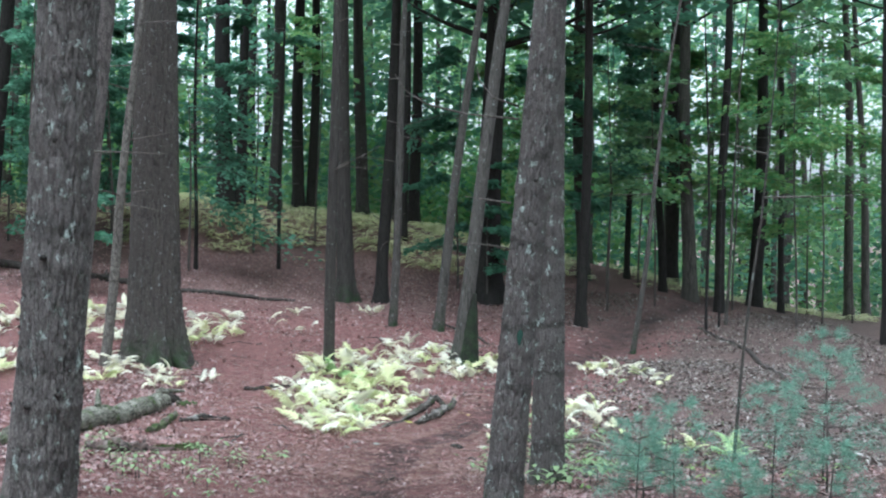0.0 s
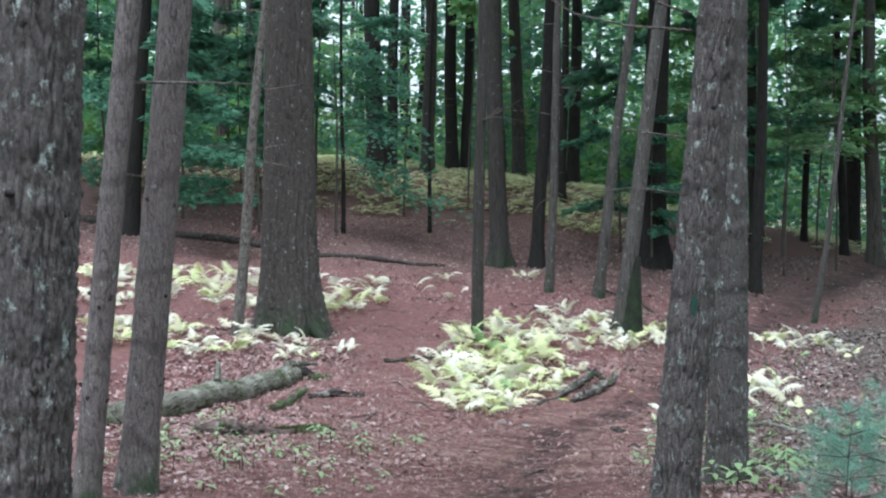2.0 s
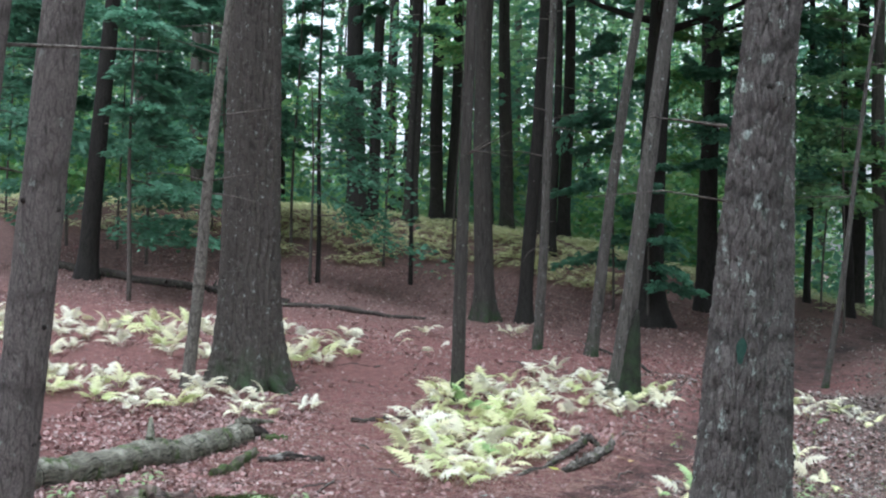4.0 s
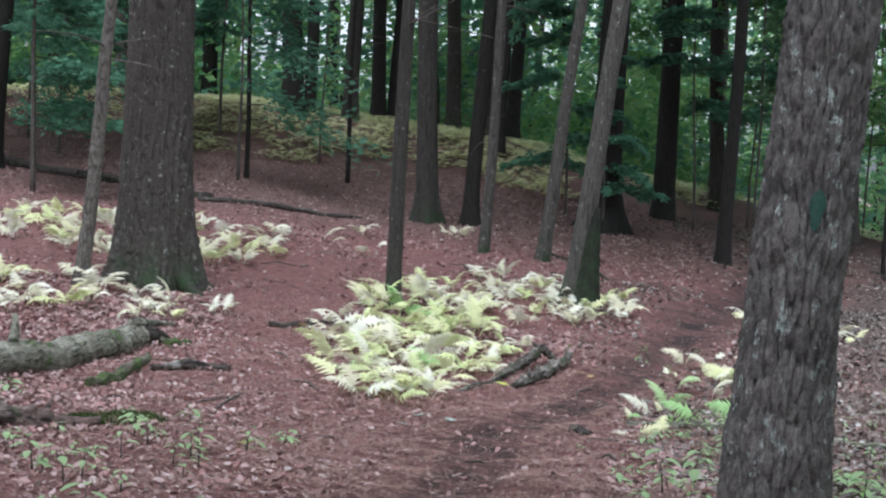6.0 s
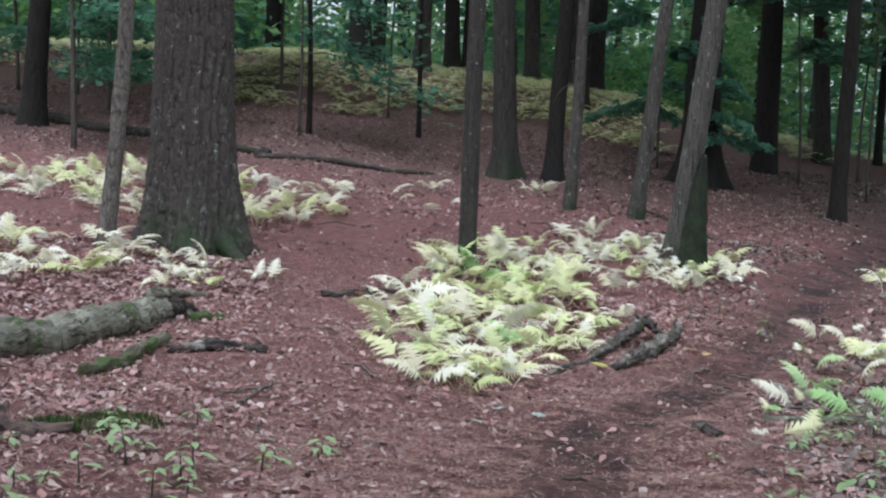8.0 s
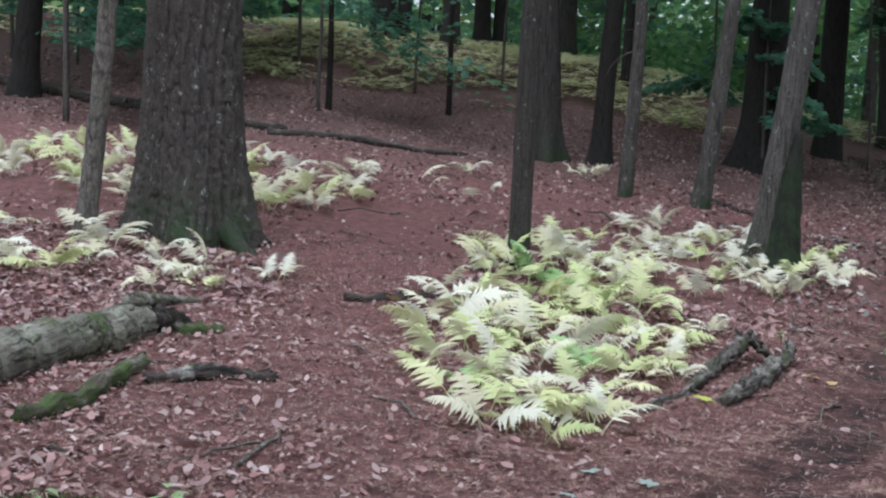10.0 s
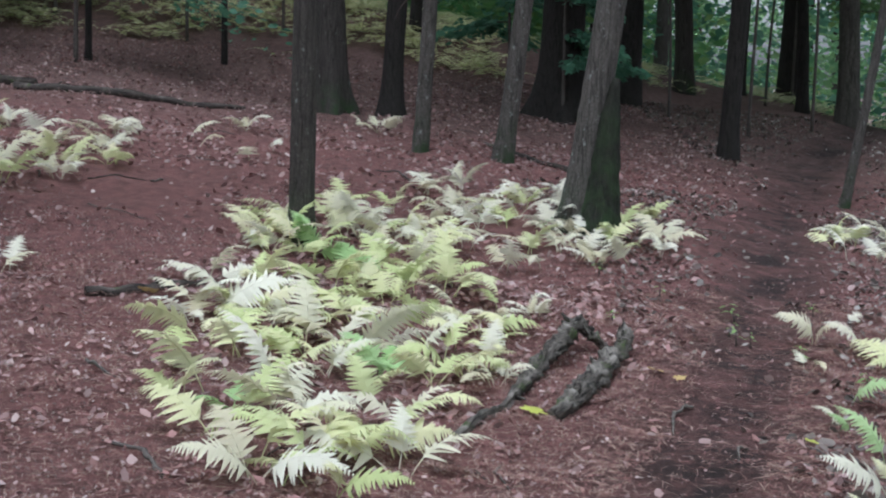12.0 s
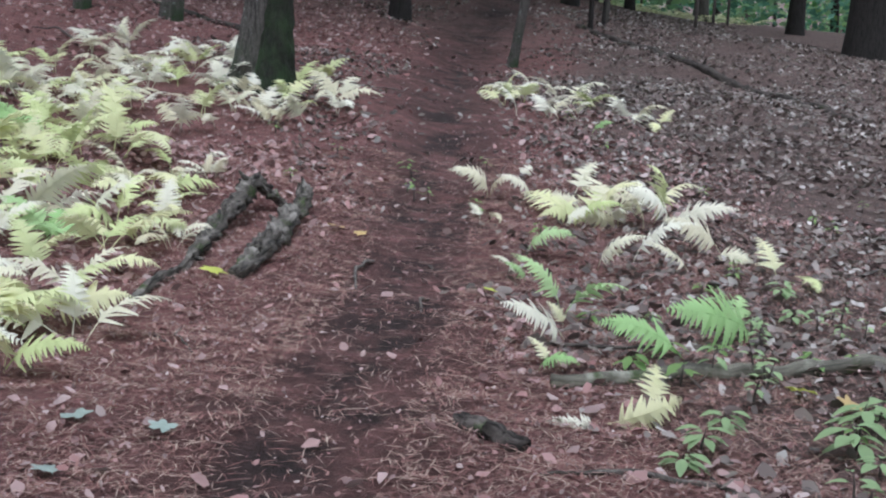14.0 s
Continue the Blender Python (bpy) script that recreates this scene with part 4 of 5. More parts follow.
for x, y, tone, size, count, turn in ((2.85, 20.05, "pale", 0.5, 2, -0.5), (3.07, 20.06, "cream", 0.5, 2, 2.6), (3.31, 19.94, "cream", 0.46, 2, -0.4), (2.98, 20.3, "pale", 0.5, 3, 1.0),
                                      (2.5, 19.05, "cream", 0.36, 1, -0.6), (2.6, 19.1, "cream", 0.3, 1, -1.6), (2.72, 19.15, "cream", 0.5, 1, -0.35), (2.95, 19.0, "cream", 0.4, 1, 2.6),
                                      (3.36, 19.3, "cream", 0.48, 1, 2.4), (3.4, 19.35, "cream", 0.4, 1, -0.8), (2.91, 21.4, "cream", 0.34, 1, 1.25), (2.55, 20.83, "cream", 0.36, 2, 2.8), (2.75, 20.65, "cream", 0.36, 2, -0.3),
                                      (2.25, 20.1, "cream", 0.2, 2, 2.0), (1.98, 18.18, "green", 0.36, 2, -0.9), (2.22, 19.35, "green", 0.34, 1, -1.0), (2.05, 19.0, "cream", 0.24, 1, 2.8), (2.0, 18.9, "green", 0.2, 1, 2.9),
                                      (2.66, 17.8, "green", 0.62, 1, 2.84), (2.62, 17.85, "green", 0.3, 1, 1.3), (1.76, 17.68, "cream", 0.38, 1, 2.84), (1.46, 17.3, "green", 0.28, 1, -0.2), (1.52, 17.3, "pale", 0.24, 1, 1.8),
                                      (2.08, 17.3, "green", 0.38, 1, 2.75), (1.46, 16.66, "pale", 0.34, 1, -0.5), (1.5, 16.68, "cream", 0.26, 1, 2.5), (1.66, 16.72, "pale", 0.3, 1, 2.2), (3.47, 18.75, "pale", 0.34, 2, 1.0),
                                      (1.86, 18.0, "pale", 0.2, 1, 2.8), (4.24, 23.07, "green", 0.32, 1, -0.6)):
    fern(x, y, tone, size, count, rng_one, RIGHT, turn, 0.6)


def fern_carpet():
    """The far ferns of the ridge, too many to count."""
    rng = np.random.default_rng(31)
    pieces = []
    zones = (((-7, 36.5), (2.5, 44.5), 2300), ((-16, 37.5), (-6.5, 44), 1000), ((5, 38.5), (15, 46), 900), ((1.5, 40), (6, 45), 500))
    for (x0, y0), (x1, y1), n in zones:
        for _ in range(n):
            x, y = rng.uniform(x0, x1), rng.uniform(y0, y1)
            z = ground_z(x, y)
            if noise.noise((x * 0.5, y * 0.5, 7)) < -0.25:
                continue
            a, size = rng.uniform(0, 6.28), rng.uniform(0.35, 0.6)
            d = np.array([math.cos(a), math.sin(a), 0.0])
            m = 9
            t = np.linspace(0.15, 1, m)
            at = np.array([x, y, z]) + d * (t * size)[:, None]
            at[:, 2] += size * (0.95 * t - 0.75 * t**2)
            c = np.array([-d[1], d[0], 0.1])
            for side in (-1, 1):
                pieces.append(leaf_quads(at + side * c * (0.16 * size * (1.1 - t))[:, None], np.tile(side * c + d * 0.4, (m, 1)), np.tile([0, 0, 1.0], (m, 1)) + rng.normal(0, 0.2, (m, 3)), 0.32 * size * (1.15 - t), 0.11 * size * np.ones(m)))
    tagged(new("fern_carpet", mesh_from("fern_carpet", *joined(pieces), FERN_FAR)), "yellowing ferns covering the ridge", "ferns", kind="stuff")


fern_carpet()

# ---- fallen wood ----


def fallen(name, points, radii, mat, label, category, segs=14, rough=0.06, seed=0, lift=0.6, stubs=0, group="", crag=0.0, steps=6):
    """A fallen log or stick that lies on the floor along a line of places."""
    rng = np.random.default_rng(seed)
    fine = []
    radii = list(radii)
    for k in range(len(points) - 1):
        for f in np.linspace(0, 1, steps + 1)[: None if k == len(points) - 2 else -1]:
            x = points[k][0] + f * (points[k + 1][0] - points[k][0])
            y = points[k][1] + f * (points[k + 1][1] - points[k][1])
            up = (points[k][2] if len(points[k]) > 2 else 0) * (1 - f) + (points[k + 1][2] if len(points[k + 1]) > 2 else 0) * f
            r = radii[k] * (1 - f) + radii[k + 1] * f
            fine.append((x, y, floor_z(x, y) + lift * r + up, r))
    fine = np.array(fine)
    origin = fine[0, :3].copy()
    wob = rng.normal(0, 0.25 if steps < 12 else 0.05, (len(fine), 3)) * fine[:, 3:4] * [1, 1, 0.5]
    pts = fine[:, :3] - origin + wob
    base = thing(name, origin, label, category, group)
    v, f = tube(pts, fine[:, 3] * (1 + rng.normal(0, 0.09 if steps < 12 else 0.02, len(fine))), segs, rough, seed)
    ring = len(pts) * segs
    run = np.concatenate([[0], np.cumsum(np.linalg.norm(np.diff(pts, axis=0), axis=1))])
    along = np.concatenate([np.repeat(run, segs), [run[0], run[-1]]])
    mid = np.vstack([np.repeat(pts, segs, axis=0), pts[0], pts[-1]])
    away = v - mid
    if crag:
        turn = np.tile(np.arange(segs) * 2 * np.pi / segs, len(pts))
        r0 = np.linalg.norm(away[:ring], axis=1)
        bumps = np.array([noise.fractal((a / max(r, 0.02) * (0.09 if r > 0.1 else 0.35), 1.6 * math.cos(t), 1.6 * math.sin(t) + seed), 0.7, 2.1, 4) for a, t, r in zip(along[:ring], turn, np.repeat(fine[:, 3], segs))])
        v[:ring] = mid[:ring] + away[:ring] * (1 + crag * np.clip(bumps, -0.9, 1.2))[:, None]
        last = slice(ring - segs, ring)
        heading = (pts[-1] - pts[-2]) / np.linalg.norm(pts[-1] - pts[-2])
        v[last] += heading * (rng.uniform(-0.2, 1.3, segs) * fine[-1, 3] * crag * 3)[:, None]
    child("wood", attribute(smooth(mesh_from("wood", v, f, mat)), "grain", np.column_stack([along, away[:, 0] + 0.3 * away[:, 1], away[:, 2]])), base)
    for k in range(stubs):
        i = int(rng.integers(2, len(fine) - 2))
        d = unit(rng, 1)[0]
        d[2] = abs(d[2])
        r = fine[i, 3]
        lv, lf = tube([pts[i], pts[i] + d * r * 1.5, pts[i] + d * r * 2.6], [r * 0.5, r * 0.35, r * 0.12], 7, 0.1, k)
        child("broken_limb", attribute(smooth(mesh_from("broken_limb", lv, lf, mat)), "grain", lv), base)
    return base


big_log = fallen("log", [(-3.85, 14.6), (-3.48, 16.3), (-3.12, 17.9), (-2.9, 18.85)], [0.14, 0.145, 0.14, 0.13], ROTTEN, "rotting grey-green fallen log with a hollow dark end", "log", 44, 0.015, 5, 0.6, 1, crag=0.1, steps=40)


def hollow_end():
    """The dark broken end of the rotten log, with a splinter above and crumbled wood below."""
    base = np.array(big_log.location)
    for name, a, b, r0, r1, seed, mat, label in (("hollow_end", (-2.9, 18.84, 0.13), (-2.74, 19.3, 0.05), 0.115, 0.05, 8, DAMP, "dark rotten end of the log"),
                                                 ("splinter", (-2.93, 18.75, 0.22), (-2.66, 19.35, 0.19), 0.05, 0.014, 9, ROTTEN, "pale broken splinter"),
                                                 ("crumbled_piece", (-2.72, 19.05, 0.02), (-2.5, 19.3, 0.01), 0.07, 0.045, 10, MOSSY, "mossy crumbled wood")):
        s = np.linspace(0, 1, 14)[:, None]
        pts = (1 - s) * np.array([a[0], a[1], floor_z(a[0], a[1]) + a[2]]) + s * np.array([b[0], b[1], floor_z(b[0], b[1]) + b[2]]) - base
        v, f = tube(pts, np.linspace(r0, r1, 14), 16, 0.22, seed)
        child(name, attribute(smooth(mesh_from(name, v, f, mat)), "grain", v), big_log, label)


hollow_end()
fallen("log", [(-2.72, 16.6), (-2.66, 17.2), (-2.6, 17.95)], [0.045, 0.055, 0.045], MOSSY, "slim dark log with bright green moss", "log", 20, 0.05, 6, crag=0.3, steps=16)
fallen("bark_slab", [(-2.5, 17.7), (-2.25, 17.93), (-1.95, 18.2)], [0.035, 0.055, 0.045], SLAB, "dark wet slab of bark with a pale end", "bark", 18, 0.08, 7, 0.3, crag=0.4, steps=14)
fallen("log", [(-3.0, 14.3), (-2.68, 14.5), (-2.25, 14.8)], [0.08, 0.1, 0.055], CRUMBLED, "reddish crumbling piece of rotten log with moss", "log", 30, 0.1, 8, 0.3, 3, crag=0.5, steps=18)
fallen("branch", [(0.1, 18.65), (0.42, 19.25), (0.62, 19.75, 0.03), (0.8, 20.15, 0.09), (0.97, 20.42, 0.15), (1.12, 20.4, 0.03)], [0.02, 0.03, 0.04, 0.05, 0.044, 0.02], OLDBARK, "crooked fallen branch with flaking mossy bark", "branch", 22, 0.06, 9, 0.7, 4, crag=0.75, steps=11)
fallen("branch", [(0.64, 19.0), (0.8, 19.35), (0.96, 19.7, 0.02), (1.15, 20.1, 0.06), (1.24, 20.36, 0.12)], [0.042, 0.052, 0.05, 0.046, 0.034], OLDBARK, "broken grey piece of branch beside the path", "branch", 22, 0.06, 10, 0.7, 4, crag=0.75, steps=11)
fallen("branch", [(1.0, 16.78), (1.04, 16.65), (1.1, 16.5)], [0.028, 0.034, 0.03], DAMP, "short dark rotten piece of branch", "branch", 16, 0.06, 17, 0.6, crag=0.3, steps=8)
fallen("stick", [(-0.98, 15.39), (-0.83, 15.5), (-0.67, 15.67)], [0.008, 0.012, 0.006], DEAD, "bare pale stick on the needles", "stick", 8, 0.1, 18, 0.8)
fallen("pole", [(1.46, 17.12), (2.1, 17.08), (2.85, 17.02), (4.2, 16.9)], [0.028, 0.03, 0.032, 0.03], ROTTEN, "pale straight fallen pole half in leaves", "branch", 16, 0.04, 11, 0.7, crag=0.15, steps=16)
fallen("branch", [(-11.0, 33.4), (-8.4, 32.6), (-6.2, 31.7), (-4.5, 30.9)], [0.09, 0.1, 0.09, 0.06], DAMP, "long dark fallen trunk across the slope", "log", 10, 0.1, 12, 0.6, 5)
fallen("branch", [(-4.7, 30.6), (-3.2, 30.6), (-1.75, 30.8)], [0.05, 0.055, 0.03], DAMP, "dark fallen branch on the slope", "branch", 9, 0.12, 13, 0.6, 3)
fallen("branch", [(7.7, 31.6), (7.87, 30.6), (8.08, 28.6), (7.82, 26.7), (7.58, 24.2)], [0.035, 0.045, 0.055, 0.05, 0.03], DAMP, "long dark mossy fallen branch on leaf litter", "branch", 14, 0.1, 14, 0.3, 6, crag=0.4, steps=14)
fallen("branch", [(1.3, 29.4), (2.1, 27.8), (2.3, 26.9)], [0.03, 0.035, 0.02], DAMP, "dark fallen stick on the slope", "branch", 8, 0.12, 15, 0.6, 2)
fallen("branch", [(-1.95, 20.9), (-1.6, 21.1), (-1.3, 21.3)], [0.03, 0.035, 0.02], DAMP, "dark stick beside the fern patch", "branch", 9, 0.15, 16, 0.6, 2)


def twigs_on_floor():
    rng = np.random.default_rng(91)
    for k in range(70):
        x, y = rng.uniform(-4.5, 5.5), rng.uniform(13.2, 30) if k % 2 else rng.uniform(13.2, 20)
        a, long = rng.uniform(0, 6.28), rng.uniform(0.15, 0.7)
        r = rng.uniform(0.004, 0.011)
        fallen("stick", [(x, y), (x + 0.5 * long * math.cos(a), y + 0.5 * long * math.sin(a), rng.uniform(0, 0.03)), (x + long * math.cos(a + 0.2), y + long * math.sin(a + 0.2))],
               [r, r, r * 0.5], (DEAD, DAMP, TWIG)[k % 3], ("bare grey stick on the needles", "dark damp stick on the needles", "thin brown stick on the needles")[k % 3], "stick", 6, 0.1, 300 + k, 0.9, group="sticks on the floor")


twigs_on_floor()

# ---- seedlings ----


def seedling(x, y, size, leaves, seed, mat, label, flat=False):
    """A small broad-leaved plant: a thin stem with leaves in tiers."""
    rng = np.random.default_rng(seed)
    base = thing("seedling", (x, y, floor_z(x, y)), label, "seedling", "seedlings on the floor")
    high = size * (0.5 if flat else 1.0)
    s = np.linspace(0, 1, 5)
    stem = np.stack([rng.normal(0, 0.1) * size * s**2, rng.normal(0, 0.1) * size * s**2, high * s], 1)
    child("stem", mesh_from("stem", *tube(stem, 0.005 * (1.2 - s), 5), TWIG), base)
    for k in range(leaves):
        u = 0.35 + 0.65 * (k + 1) / leaves
        p = np.array([np.interp(u, s, stem[:, c]) for c in range(3)])
        a = k * 2.4 + rng.normal(0, 0.3)
        d = np.array([math.cos(a), math.sin(a), rng.uniform(-0.25, 0.2)])
        long = size * rng.uniform(0.28, 0.5)
        w = np.linspace(0, 1, 6)
        width = long * 0.52 * np.sin(np.pi * np.clip(w, 0.03, 0.97)) ** 0.8
        line = p + d * (long * (0.25 + w))[:, None] + np.array([0, 0, -0.3]) * (long * w**2)[:, None]
        e = np.array([-d[1], d[0], 0])
        lift = np.array([0, 0, 0.12]) * width[:, None]
        va, vb = line + e * width[:, None] * 0.5 + lift, line - e * width[:, None] * 0.5 + lift
        v = np.vstack([va, line, vb])
        q = np.arange(5)
        f = np.vstack([np.stack([q, q + 1, 6 + q + 1, 6 + q], 1), np.stack([6 + q, 7 + q, 13 + q, 12 + q], 1)])
        child("leaf", smooth(mesh_from("leaf", v, f, mat)), base)
    return base


rng_s = np.random.default_rng(12)
for k in range(300):
    zone = k % 6
    x, y = ((rng_s.uniform(1.6, 4.6), rng_s.uniform(11.5, 18.5)), (rng_s.uniform(2.0, 4.2), rng_s.uniform(15.8, 18.0)), (rng_s.uniform(-4.2, -0.9), rng_s.uniform(11.0, 16.0)), (rng_s.uniform(1.2, 5.5), rng_s.uniform(13, 24)), (rng_s.uniform(1.0, 2.6), rng_s.uniform(12.6, 15.9)), (rng_s.uniform(-3.2, -1.1), rng_s.uniform(11.8, 14.4)))[zone]
    seedling(x, y, rng_s.uniform(0.08, 0.13 if zone in (1, 3) else 0.2), int(rng_s.integers(4, 9)), 500 + k, SEEDLING if k % 3 else LEAF_WARM,
             "small bright green seedling among fallen leaves" if k % 3 else "small yellowing seedling among fallen leaves", k % 2 == 0)


for k, (x, y) in enumerate(((1.45, 11.85), (1.75, 11.8), (1.95, 11.95), (1.6, 11.7), (2.05, 12.15), (1.2, 13.4), (1.45, 13.9), (2.2, 13.2))):
    seedling(x, y, 0.24, 8, 900 + k, SEEDLING, "leafy green seedling at a pine's foot")


for k, (x, y, size) in enumerate(((2.12, 16.2, 0.2), (2.22, 16.35, 0.22), (2.3, 16.1, 0.2), (2.05, 16.0, 0.16), (2.4, 16.5, 0.2), (2.75, 18.2, 0.17), (3.0, 18.0, 0.16), (3.15, 18.35, 0.18), (1.62, 16.3, 0.16), (1.8, 16.5, 0.15), (1.5, 16.2, 0.15))):
    seedling(x, y, size, 11, 940 + k, SEEDLING, "broad-leaved green seedling among grey-brown litter", True)


def little_pine(x, y, size, seed):
    """A young pine with whorls of soft blue-green needles."""
    rng = np.random.default_rng(seed)
    base = thing("pine_seedling", (x, y, floor_z(x, y)), "young pine with wispy blue-green needles", "young pine", "young pines")
    s = np.linspace(0, 1, 7)
    stem = np.stack([rng.normal(0, 0.06) * size * s**2, 0 * s, size * s], 1)
    child("stem", mesh_from("stem", *tube(stem, 0.008 * (1.15 - s), 6), TWIG), base)
    for tier in range(5):
        u = 0.3 + 0.68 * tier / 4
        for k in range(5):
            a = k * 1.257 + tier + rng.normal(0, 0.15)
            long = size * 0.5 * (1.15 - u) + 0.08
            d = np.array([math.cos(a), math.sin(a), rng.uniform(0.0, 0.4)])
            p = np.array([0, 0, size * u])
            tw = p + d * (np.linspace(0, 1, 4) * long)[:, None]
            bough = child("bough", mesh_from("bough", *tube(tw, np.linspace(0.004, 0.0015, 4), 4), TWIG), base)
            n = 95
            at = p + d * (rng.uniform(0.55, 1.05, n) * long)[:, None]
            way = d * 0.6 + unit(rng, n) + [0, 0, -0.15]
            child("needles", mesh_from("needles", *leaf_quads(at + way * 0.035, way, unit(rng, n), rng.uniform(0.07, 0.12, n), np.full(n, 0.0026)), NEEDLE), bough)
    return base


for k, (x, y, size) in enumerate(((2.0, 10.1, 0.75), (2.35, 10.35, 0.85), (2.2, 10.8, 0.5), (2.75, 9.9, 0.45), (3.2, 10.6, 0.95), (3.75, 10.9, 1.15), (3.5, 10.1, 0.55), (3.95, 11.6, 1.3))):
    little_pine(x, y, size, 800 + k)


def moss_tuft(x, y, size, seed):
    """A low cushion of moss and short grass."""
    rng = np.random.default_rng(seed)
    base = thing("moss_cushion", (x, y, floor_z(x, y)), "low green cushion of moss and short grass", "moss")
    n = 700
    a, d = rng.uniform(0, 6.28, n), size * np.sqrt(rng.uniform(0, 1, n))
    at = np.stack([d * np.cos(a), d * np.sin(a), 0.03 + 0.03 * (1 - (d / size) ** 2)], 1)
    way = np.array([0, 0, 1.0]) + rng.standard_normal((n, 3)) * 0.5
    tagged(child("grass_blade", mesh_from("grass_blade", *leaf_quads(at, way, unit(rng, n), rng.uniform(0.03, 0.09, n), np.full(n, 0.006)), MOSS), base), kind="stuff")


moss_tuft(-2.05, 15.1, 0.26, 1)
moss_tuft(-2.3, 14.9, 0.15, 2)


def bright_leaf(x, y, size, mat, label, seed):
    """A single lobed leaf lying on the floor."""
    rng = np.random.default_rng(seed)
    n = 20
    a = np.arange(n) * 2 * math.pi / n
    r = size * (0.55 + 0.45 * np.abs(np.cos(2.5 * a)) ** 1.2) * rng.uniform(0.85, 1.1, n)
    z = 0.025 + 0.25 * r * rng.uniform(-0.3, 0.8, n)
    v = np.vstack([np.stack([r * np.cos(a), r * np.sin(a), z], 1), [[0, 0, 0.03]]])
    k = np.arange(0, n, 2)
    me = mesh_from("fallen_leaf", v, np.stack([np.full(len(k), n), k, k + 1, (k + 2) % n], 1), mat)
    ob = new("fallen_leaf", me)
    ob.matrix_basis = pose(x, y, floor_z(x, y) + 0.01, rng.normal(0, 12), rng.normal(0, 12), rng.uniform(0, 360))
    tagged(ob, label, "leaf", "bright fallen leaves")


YELLOW = leaf("yellow_leaf", ((0.6, 0.55, 0.1), (0.5, 0.55, 0.12)), 0.3)
GLAUCOUS = leaf("pale_blue_green_leaf", ((0.26, 0.33, 0.29), (0.32, 0.37, 0.33)), 0.2)
OCHRE = leaf("ochre_leaf", ((0.45, 0.3, 0.12), (0.5, 0.36, 0.16)), 0.2)
for k, (x, y, size, mat, label) in enumerate(((0.52, 19.02, 0.075, YELLOW, "yellow-green maple leaf beside fallen branches"), (1.30, 19.85, 0.05, OCHRE, "ochre leaf on the path's edge"),
                                              (1.42, 19.75, 0.04, OCHRE, "ochre leaf on the path's edge"), (-0.31, 16.57, 0.05, GLAUCOUS, "pale blue-green fallen leaf on needles"),
                                              (-0.19, 17.05, 0.06, GLAUCOUS, "pale blue-green fallen leaf on needles"), (-1.6, 21.0, 0.07, OCHRE, "pale ochre fallen leaf on needles"),
                                              (2.25, 16.75, 0.06, YELLOW, "yellow fallen leaf beside seedlings"), (2.35, 16.6, 0.06, OCHRE, "ochre fallen leaf beside seedlings"), (-1.2, 14.6, 0.05, YELLOW, "yellow-green fallen leaf on needles"),
                                              (1.75, 18.6, 0.04, YELLOW, "yellow fallen leaf among ferns"), (2.1, 18.9, 0.035, YELLOW, "yellow fallen leaf among ferns"), (0.05, 16.9, 0.05, GLAUCOUS, "pale blue-green fallen leaf on needles"))):
    bright_leaf(x, y, size, mat, label, 40 + k)

# ---- litter ----


def folded_leaves(rng, at, along, normal, long, wide):
    """Curled dead leaves with an uneven outline, folded along the midrib."""
    m = len(at)
    along = along / np.linalg.norm(along, axis=1)[:, None]
    e = np.cross(normal, along)
    e /= np.linalg.norm(e, axis=1)[:, None]
    up = np.cross(along, e)
    long, wide = long[:, None], wide[:, None]

    def corner(f, w):
        lift = rng.uniform(-0.05, 0.3, (m, 1))
        return at + along * long * (f + rng.normal(0, 0.07, (m, 1))) + e * wide * w * rng.uniform(0.6, 1.2, (m, 1)) + up * long * lift * abs(w)
    root, tip = at - along * long * 0.5, at + along * long * 0.5 + up * long * rng.uniform(-0.1, 0.25, (m, 1))
    v = np.stack([root, corner(-0.22, 0.42), corner(0.2, 0.5), tip, corner(0.15, -0.5), corner(-0.2, -0.42)], 1).reshape(-1, 3)
    k = np.arange(m)[:, None] * 6
    return v, np.vstack([k + [0, 1, 2, 3], k + [0, 3, 4, 5]])


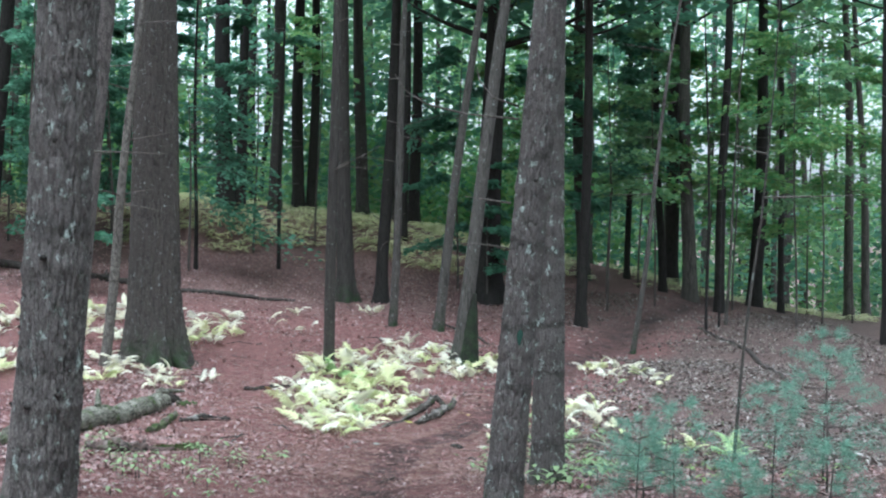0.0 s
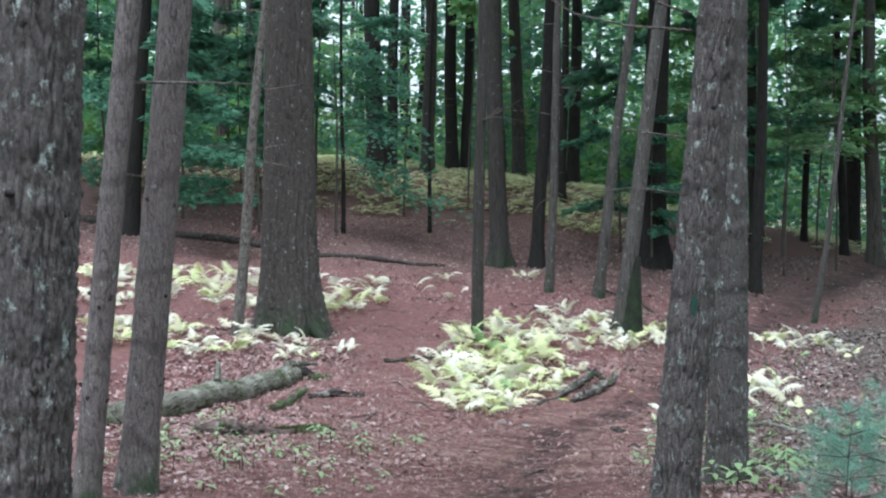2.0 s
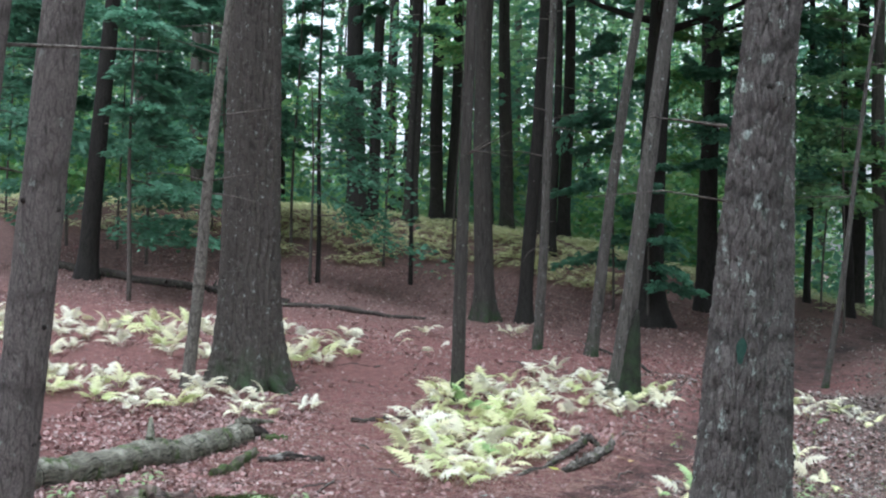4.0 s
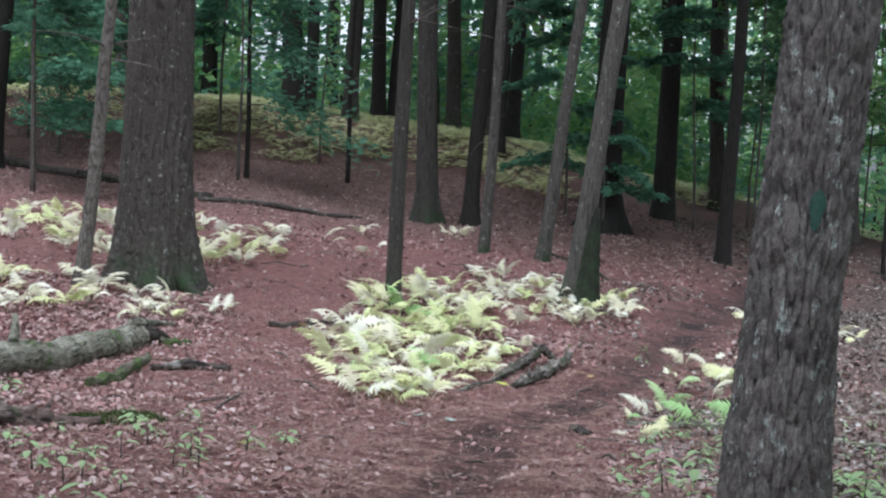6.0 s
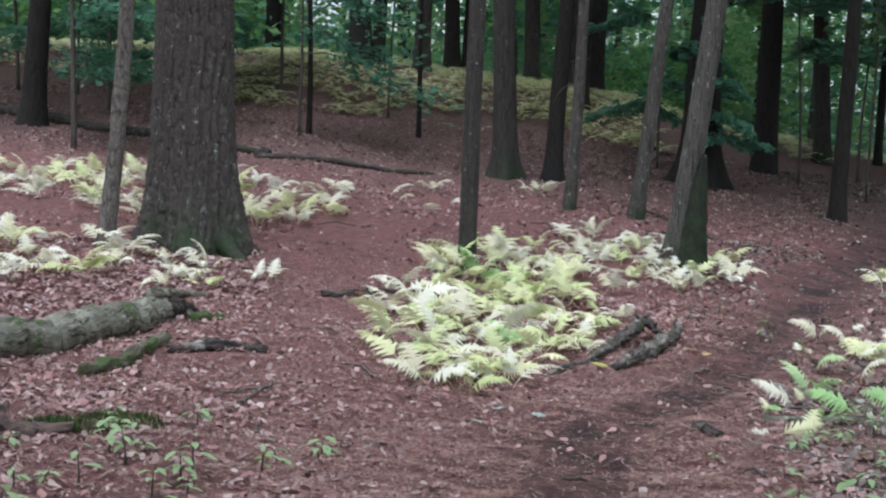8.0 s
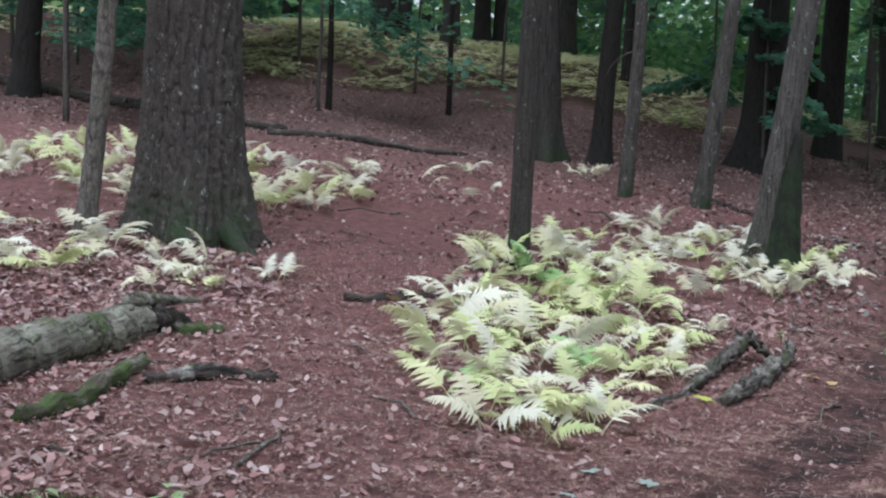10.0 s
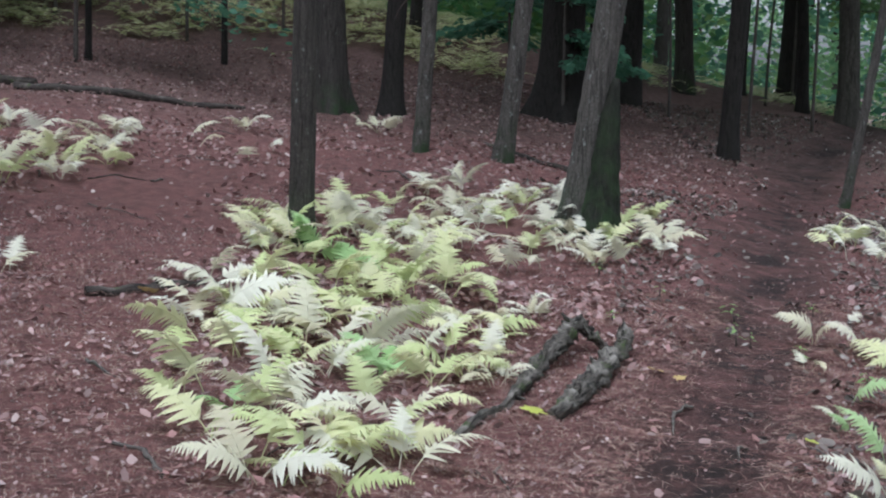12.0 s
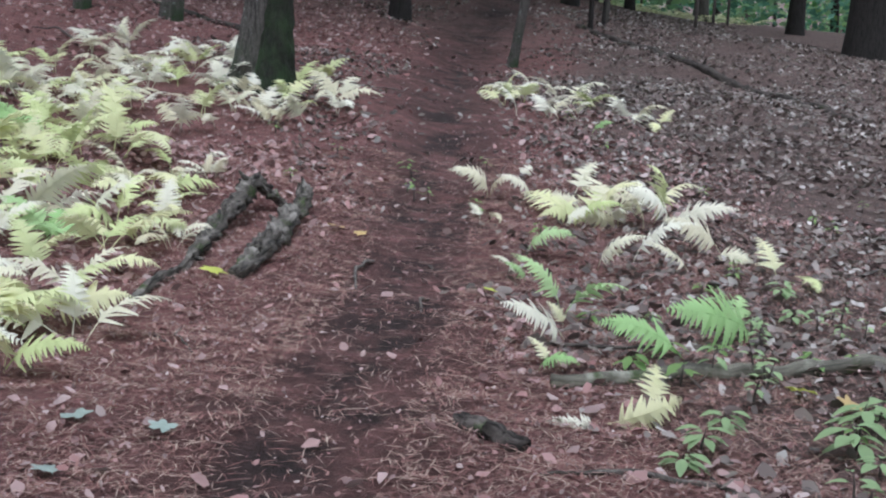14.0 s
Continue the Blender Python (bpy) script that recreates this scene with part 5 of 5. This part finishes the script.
def litter():
    """Dead leaves and shed needles, strewn over the floor."""
    rng = np.random.default_rng(64)

    def strew(n, x0, x1, y0, y1, size, width, keep, lift, tilt):
        x, y = rng.uniform(x0, x1, 3 * n), rng.uniform(y0, y1, 3 * n)
        good = [i for i in range(3 * n) if rng.uniform() < keep(x[i], y[i])][:n]
        x, y = x[good], y[good]
        z = np.array([floor_z(a, b) for a, b in zip(x, y)])
        m = len(x)
        a = rng.uniform(0, 6.28, m)
        along = np.stack([np.cos(a), np.sin(a), rng.normal(0, tilt, m)], 1)
        normal = np.array([0, 0, 1.0]) + rng.standard_normal((m, 3)) * tilt
        long = size[0] + (size[1] - size[0]) * rng.uniform(0, 1, m) ** 1.8
        at = np.stack([x, y, z + lift + rng.uniform(0, 0.015, m)], 1)
        if width > 1:
            return leaf_quads(at, along, normal, long, rng.uniform(0.0022, 0.0042, m), 0.015)
        return folded_leaves(rng, at, along, normal, long, long * width)

    def leaves_lie(x, y):
        d = off_trail(x, y)
        s = off_trail(x, y, SPUR)
        patchy = 0.55 + 0.9 * noise.noise((x * 0.7, y * 0.7, 2))
        return min(1, max(0.04, patchy * (0.02 + min(1, max(0, d - 0.25) / 1.2)) * (0.35 + min(0.65, s / 1.5)) * (1.5 if x > 1.5 else 0.5 if y < 21 and x > -2.2 else 1.0)))

    near = strew(24000, -5, 1.7, 12.5, 22, (0.015, 0.075), 0.6, leaves_lie, 0.012, 0.4)
    right = strew(40000, 1.4, 8, 12.5, 27, (0.015, 0.085), 0.62, leaves_lie, 0.012, 0.45)
    tagged(new("leaf_litter", mesh_from("leaf_litter", *right, LITTER_GREY)), "weathered grey-brown dead leaves beside the path", "fallen leaves", kind="stuff")
    mid = strew(28000, -11, 5, 20, 37, (0.03, 0.085), 0.6, leaves_lie, 0.012, 0.45)
    slope = strew(16000, 4.5, 12, 25, 37, (0.03, 0.085), 0.6, leaves_lie, 0.012, 0.45)
    tagged(new("leaf_litter", mesh_from("leaf_litter", *slope, LITTER_GREY)), "grey-brown dead leaves on the far slope", "fallen leaves", kind="stuff")
    front = strew(16000, -5, 6, 8, 13, (0.02, 0.065), 0.55, leaves_lie, 0.012, 0.4)
    tagged(new("leaf_litter", mesh_from("leaf_litter", *joined([near, mid, front]), LITTER)), "curled brown and pale dead leaves on the floor", "fallen leaves", kind="stuff")
    crumbs = strew(110000, -4, 5, 9, 23, (0.008, 0.026), 0.7, lambda x, y: 0.1 if off_trail(x, y) < 0.45 else 0.8, 0.004, 0.7)
    tagged(new("leaf_crumbs", mesh_from("leaf_crumbs", *crumbs, LITTER)), "crumbled bits of dead leaf and bark", "leaf crumbs", kind="stuff")
    straw = strew(140000, -3.5, 4.5, 13, 22, (0.045, 0.12), 2, lambda x, y: 0.22 if off_trail(x, y) < 0.25 else 1.0 if off_trail(x, y) < 1.6 else 0.5, 0.006, 0.12)
    fore = strew(26000, -3, 3.5, 8.5, 13, (0.045, 0.12), 2, lambda x, y: 0.7, 0.006, 0.12)
    tagged(new("needle_litter", mesh_from("needle_litter", *joined([straw, fore]), STRAW)), "shed red-brown pine needles on the floor", "pine needles", kind="stuff")


litter()
